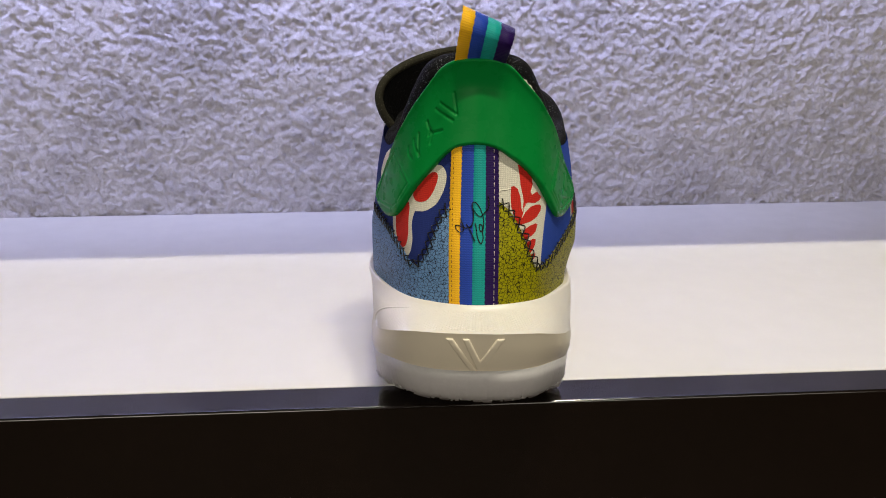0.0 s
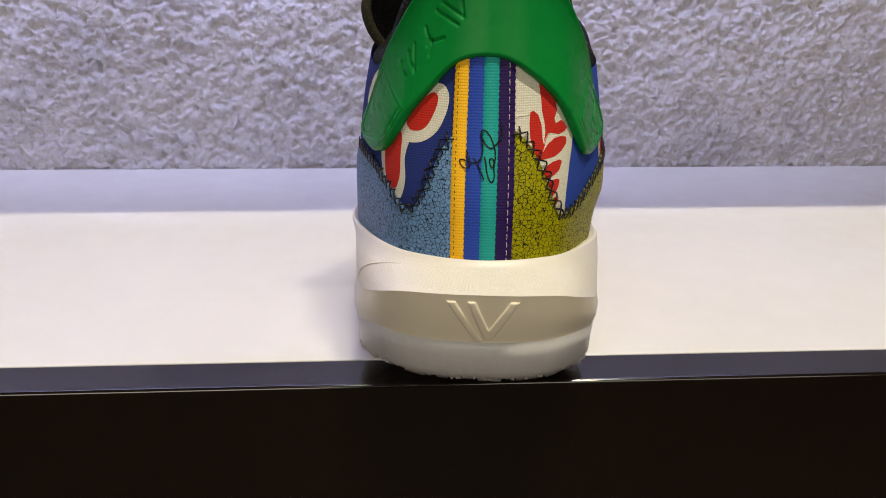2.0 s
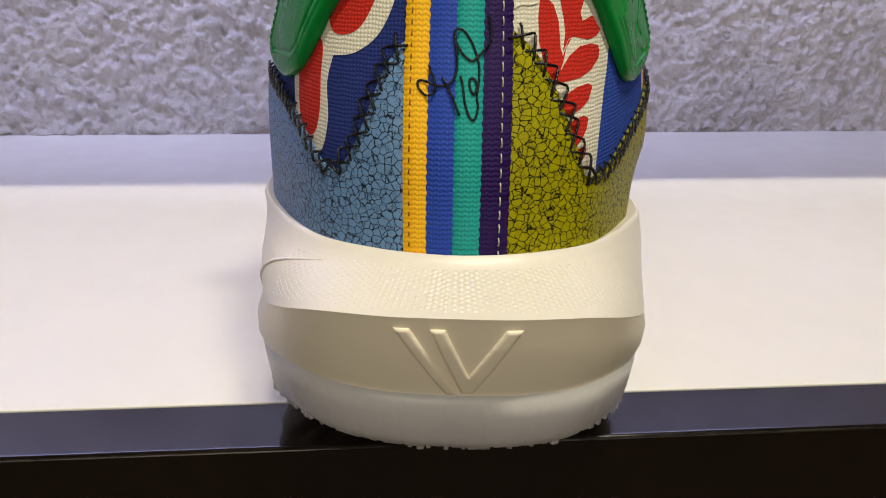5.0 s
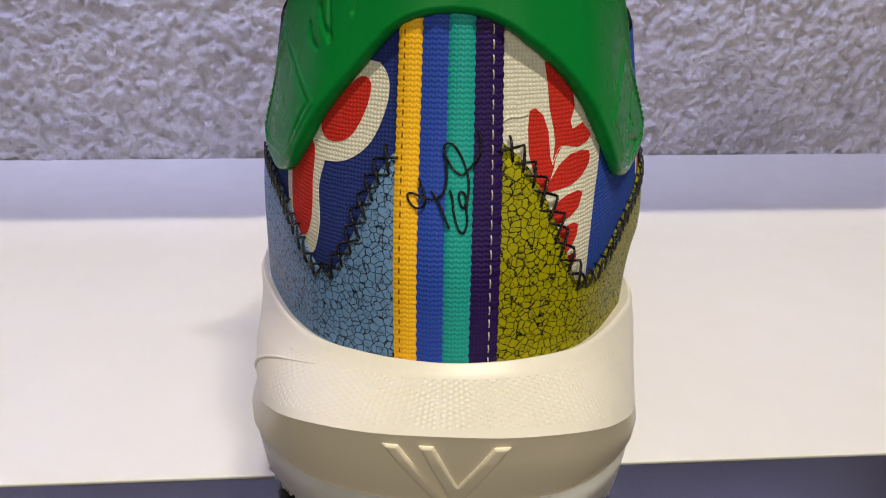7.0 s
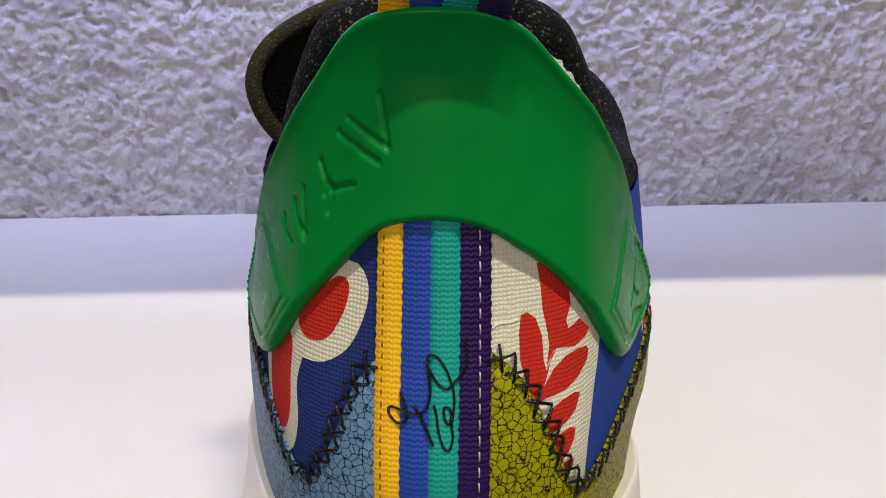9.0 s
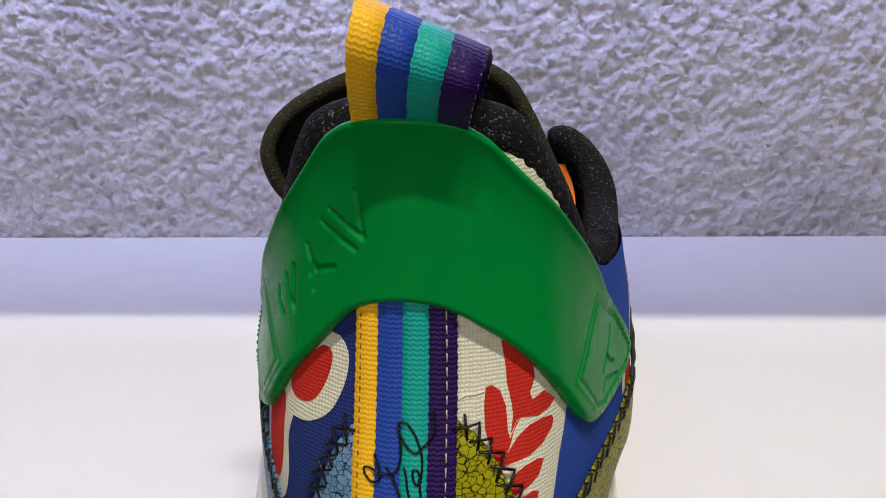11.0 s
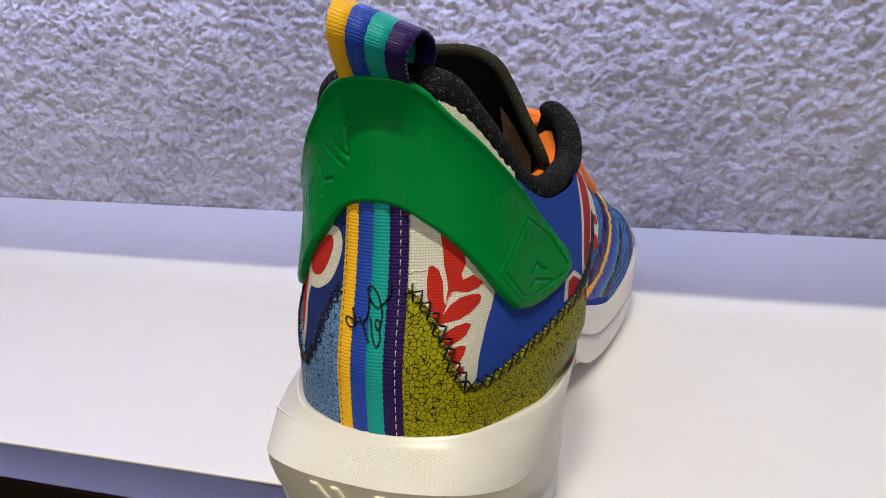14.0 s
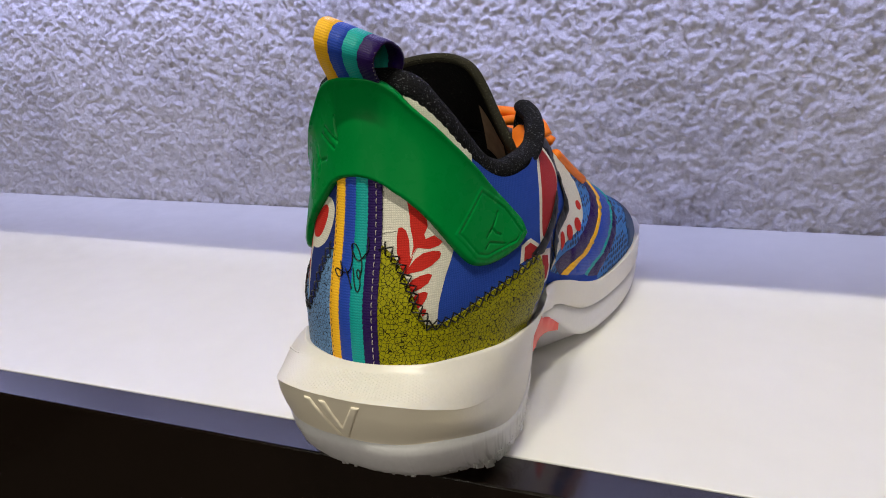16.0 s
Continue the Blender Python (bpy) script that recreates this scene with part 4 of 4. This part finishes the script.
# tongue
def build_tongue():
    edge = curve_points([(26, 76, 104), (26.5, 70, 111), (21.5, 69.5, 122), (16.0, 70.2, 133), (10.5, 71, 140.2), (0, 74, 143.2), (-14, 74, 142.6), (-28, 70, 139), (-39, 64, 133), (-43.5, 60, 125.5), (-42, 60, 117), (-37, 63, 109)], 6)
    foot = np.column_stack([edge[:, 0] * 0.72, 96 + 0 * edge[:, 1] - np.abs(edge[:, 0]) * 0.3, np.full(len(edge), 88.0)])
    hold = tagged(new("tongue"), "tall black padded tongue folded to one side")
    hold.parent = shoe

    def sheet(shift):
        rings = []
        for t in np.linspace(0, 1, 12):
            bow = math.sin(t * math.pi) * 3.0
            rings.append(edge * (1 - t) + foot * t + np.array([0, shift + bow, 0]))
        return rings

    rows = np.array(sheet(-0.5))[3:8, 10:24]
    loft("label", rows, M_INSOLE, hold, "tan label inside the tongue", closed=False)
    loft("tongue_inside", sheet(0.0), M_LINING, hold, "black mesh inside", closed=False)
    loft("tongue_outside", sheet(4.2), M_STRAP, hold, "black outer face", closed=False)
    tube("binding", edge + (0, 1.9, 0), 1.9, M_BINDING, hold, "olive-black rough edge binding", 10)


build_tongue()

# throat, laces
inner_v = np.linspace(84, 150, 24)
V, A = np.meshgrid(inner_v, np.linspace(40, 140, 30), indexing="ij")
loft("throat", lifted(vamp, V, A, np.full(V.shape, -4.0)), M_STRAP, shoe, "black textile throat below the laces", closed=False)
for v0 in (109, 121, 133):
    a = np.linspace(68, 112, 26)
    sag = 2.2 + 1.4 * np.sin(np.radians(a))
    tube("lace", lifted(vamp, np.full(26, float(v0)) + 3 * np.sin(np.radians(a * 2)), a, sag), 2.3, M_ORANGE, shoe, "orange lace", 8)
tube("lace_loop", curve_points([(0, 105, 113), (9, 107, 114.5), (17, 108, 115), (24, 107.5, 114), (28, 106, 109)], 8), 2.1, M_ORANGE, shoe, "orange lace loop", 8)
tube("lace_edge", lifted(vamp, np.linspace(120, 153, 14), np.linspace(50, 49, 14), np.full(14, 1.0)), 2.3, M_ORANGE, shoe, "orange eyelet cord", 8)
gusset = [[(27, 61, 103.6), (27.6, 66, 104.6), (28.4, 71, 106.4), (28.8, 76, 108.4), (28.2, 82, 111.8), (25.8, 86.5, 116.5)], [(24, 61.5, 105.2), (24.8, 66.5, 106), (25.6, 71.5, 107.4), (26.2, 76.5, 108.8), (25.6, 82.5, 111.6), (23.4, 87, 116.5)],
          [(20.5, 62, 103), (21, 67, 103.8), (22, 72, 104.6), (22.5, 77, 105.6), (22, 83, 108.5), (20.5, 87.5, 114.5)]]
loft("gusset", [curve_points(row, 5) for row in gusset], M_ORANGE, shoe, "orange lining at the throat", closed=False)

# lateral forefoot bands
def band(name, lo_line, hi_line, material, label, off=0.2, thick=1.0):
    a, b = curve_points(lo_line, 5), curve_points(hi_line, 5)
    out = np.vstack([b, a[::-1]])
    area = 0.5 * np.sum(out[:, 0] * np.roll(out[:, 1], -1) - np.roll(out[:, 0], -1) * out[:, 1])
    return panel(name, vamp, out if area > 0 else out[::-1], off, thick, material, shoe, label, 4.0, 0.25)


V, A = np.meshgrid(np.linspace(86, 150, 26), np.linspace(0, 58, 30), indexing="ij")
A = np.maximum(A, np.clip((108 - V) * 0.08, 0, 1.7))
loft("side_panel", vamp(V, A), M_BLUE, shoe, "blue canvas lateral panel", closed=False, uv=np.stack([V.ravel(), A.ravel()], 1))
V, A = np.meshgrid(np.linspace(84, 150, 26), np.linspace(122, 180, 30), indexing="ij")
loft("side_panel", vamp(V, A), M_NAVY, shoe, "navy canvas medial panel", closed=False, uv=np.stack([V.ravel(), A.ravel()], 1))
PINKED = [(91, 2.5), (98, 5), (112, 9), (126, 14), (134, 19), (138, 27), (137, 41), (126, 52)]
BLACK2 = [(87, 4.5), (94, 8.5), (106, 13), (115, 18), (117.5, 23), (114, 32), (106, 48)]
YEL_L = [(110.5, 2), (122, 5), (133.5, 8), (142, 13), (149, 18), (160, 31), (166, 46), (166, 66)]
YEL_R = [(116, 2), (127.5, 5), (138, 8), (146.5, 13.3), (153, 18.5), (164, 31.6), (170, 46), (169.5, 66)]
BLU_R = [(134, 2), (144, 5), (154, 8.5), (164, 15.5), (172.5, 24), (181, 36), (187, 50), (186, 66)]
PUR2 = [(145.5, 1.5), (153, 4), (161, 7.5), (170, 13.5), (177, 21), (184, 34), (189, 48)]
BLK_L = [(84, 15.8), (87.5, 19), (93, 24.5), (93.5, 33), (96, 45.5), (101, 59)]
BLK_R = [(88, 12.6), (94, 17), (100.5, 25.5), (106, 35), (110, 47), (113, 60)]
panel("print", vamp, [(84.6, 46.8), (84.6, 16), (87, 18.5), (92.6, 24.5), (93.2, 33), (95, 44), (91, 47.2)], 0.06, 0.08, M_CREAM, shoe, "cream outline of the leaf", 3, 0.0)
panel("print", vamp, [(84.5, 44.6), (84.5, 17.5), (92.6, 25.5), (93, 33), (94, 41.5), (90.4, 45)], 0.16, 0.08, M_MAROON, shoe, "dark red leaf print", 3, 0.0)
band("white_overlay", BLACK2, PINKED, M_CREAM, "cream overlay with a pinked edge", 0.2, 0.8)
rng = np.random.RandomState(8)
for v0, a0, r0 in ((127, 17, 3.6), (131, 26, 3.0), (116, 12.5, 3.4), (105, 9, 3.2)):
    k = np.linspace(0, 2 * math.pi, 14, endpoint=False)
    panel("print", vamp, np.column_stack([v0 + r0 * 1.1 * np.cos(k) + 0.8 * np.sin(k), a0 + r0 * 0.75 * np.sin(k)]), 1.0, 0.12, M_RED, shoe, "red leaf printed on cream", 4, 0.0)
band("mesh_underlay", PINKED, YEL_L, M_TOEMESH, "blue open mesh", 0.05, 0.4)
band("strap_stripe", [(v - 9, a + 1.5) for v, a in YEL_L], YEL_L, M_PURPLE, "purple strap stripe")
band("strap_stripe", YEL_L, YEL_R, M_YELLOW, "yellow strap stripe", 0.3, 1.4)
band("strap_stripe", YEL_R, BLU_R, M_RIBBLUE, "blue strap stripe")
band("strap_stripe", BLU_R, [(v + 3, a - 0.4) for v, a in BLU_R], M_TEAL, "thin teal strap stripe", 0.2, 1.2)
band("strap_stripe", [(v + 3, a - 0.4) for v, a in BLU_R[:7]], [(v + 3, a - 0.6) for v, a in PUR2], M_PURPLE, "purple strap stripe")
band("support_strap", BLK_L, BLK_R, M_STRAP, "black diagonal support strap", 0.6, 1.6)
band("support_strap", [(v - 4, a + 2.0) for v, a in BLACK2], BLACK2, M_STRAP, "thin black support strap", 0.5, 1.2)
band("toe_overlay", [(199, 2), (201, 20), (212, 34), (224, 52), (232, 80)], [(226, 2), (236, 12), (246, 26), (252, 46), (254, 80)], M_TOENAVY, "navy film over the toe", 0.1, 0.5)

# relief and dots on the midsole
LOWER_Z, LOWER_IN = [29.4, 35.1, 41.4, 46.4, 47.3], [5.6, 3.37, 1.48, 0.47, 0.2]
rear = RING[np.argsort(RING[:, 0])]
rear = rear[rear[:, 1] < 30]


def heel_face(u, z):
    u, z = np.broadcast_arrays(np.asarray(u, float), np.asarray(z, float))
    return np.stack([u, np.interp(u, rear[:, 0], rear[:, 1]) + np.interp(z, LOWER_Z, LOWER_IN), z], -1)


for out in ([(-10.1, 45), (-1.3, 30.2), (1.0, 30.2), (-7.4, 45)], [(-3.9, 45), (1.5, 30.5), (3.6, 30.5), (11.6, 45), (8.8, 45), (2.7, 35.0), (-1.4, 45)]):
    panel("numeral", heel_face, out, 0.0, 0.55, M_FOAM_LOW, shoe, "raised heel numeral", 0.4, 0.16)


def build_dots():
    hi, lo = RIM_EDGE * 0.88 + RIDGE * 0.12 + np.column_stack([RING_N * 0.5, 0 * RING[:, 0]]), RIM_EDGE * 0.12 + RIDGE * 0.88 + np.column_stack([RING_N * 0.5, 0 * RING[:, 0]])
    use = np.where(RING[:, 1] < 52)[0]
    verts, faces = [], []
    along = np.r_[0, np.cumsum(np.linalg.norm(np.diff(RING, axis=0), axis=1))]
    total = along[-1] + np.linalg.norm(RING[0] - RING[-1])
    extra = 0.25 + 0.85 * REAR + np.where(RING[:, 0] < 0, 7.6, 2.6) * REAR * (1 - REAR)

    def bulge(w, t):
        t = 0.12 + 0.76 * t
        return np.interp(w, along, extra) * math.sin(t ** 0.8 * math.pi) - 0.55

    for side in (1, -1):
        for x in np.arange(0.0 if side > 0 else 1.2, 50 if side > 0 else 44, 1.2):
            tall = 1.0 - 0.85 * min(1.0, max(0.0, (x - (16 if side > 0 else 8)) / (24 if side > 0 else 20)))
            w = x if side > 0 else total - x
            P = [np.array([np.interp(w, along, r[:, k]) for k in range(3)]) for r in (hi, lo)]
            nx = np.array([np.interp(w, along, RING_N[:, 0]), np.interp(w, along, RING_N[:, 1]), 0])
            down = P[1] - P[0]
            length = np.linalg.norm(down)
            down /= length
            tang = np.array([-nx[1], nx[0], 0])
            out = np.cross(down, tang)
            if out @ nx < 0:
                out = -out
            odd = int(round(x / 1.2)) % 2
            for y in np.arange(0.5 + 0.6 * odd, length - 0.4, 1.2):
                c = P[0] + down * y + nx * bulge(w, y / length)
                b = len(verts)
                r = 0.46 if x > 5 else 0.60
                for k in range(6):
                    e = math.cos(k * math.pi / 3) * tang + math.sin(k * math.pi / 3) * down
                    verts.append(c + e * r)
                    verts.append(c + e * r * 0.6 + out * 0.14 * tall)
                verts.append(c + out * 0.18 * tall)
                for k in range(6):
                    m = (k + 1) % 6
                    faces.append((b + 2 * k, b + 2 * m, b + 2 * m + 1, b + 2 * k + 1))
                    faces.append((b + 2 * k + 1, b + 2 * m + 1, b + 12))
    ob = mesh_object("dot_relief", np.array(verts) * MM, faces, M_FOAM, shoe, "raised dots on the midsole rim")
    return tagged(ob, kind="stuff")


build_dots()


def build_bead():
    """A curved moulding line on the medial side of the midsole."""
    at = curve_points([(381.5, 1.0), (382.5, 0.84), (384.2, 0.66), (386.8, 0.48), (390, 0.35), (394, 0.27), (400, 0.2)], 6)
    pts = []
    for i, t in at:
        k = int(i)
        extra = 0.25 + 0.85 * REAR[k] + 7.6 * REAR[k] * (1 - REAR[k])
        p = np.array([np.interp(i, np.arange(len(RING)), (RIM_EDGE * (1 - t) + RIDGE * t)[:, c]) for c in range(3)])
        pts.append(p + np.array([*RING_N[k], 0]) * (extra * math.sin(t ** 0.8 * math.pi) - 0.15))
    tube("moulding_line", np.array(pts), np.interp(np.linspace(0, 1, len(pts)), [0, 0.3, 1], [0.1, 0.6, 0.15]), M_FOAM, midsole, "curved moulding line", 8)


build_bead()


def side_face(v, z):
    v, z = np.broadcast_arrays(np.asarray(v, float), np.asarray(z, float))
    return np.stack([hermite(SOLE_V[3:14], SOLE_U[3:14], v) - 1.6, v, z], -1)


panel("outsole_insert", side_face, [(72, 27), (84, 27.5), (96, 25.5), (106, 22), (107, 25), (97, 32), (86, 37.5), (74, 39.5)], -0.6, 1.8, M_PINK, shoe, "coral rubber outsole insert", 4, 0.5)

# insole
plan = np.array([heel(s, 60.0)[:2] for s in np.linspace(-100, 100, 40)]) * (0.93, 1)
bm = bmesh.new()
bm.faces.new([bm.verts.new((x * MM, (y + 2.5) * MM, 0.062)) for x, y in plan])
part("insole", bm, M_INSOLE, shoe, "tan printed insole")
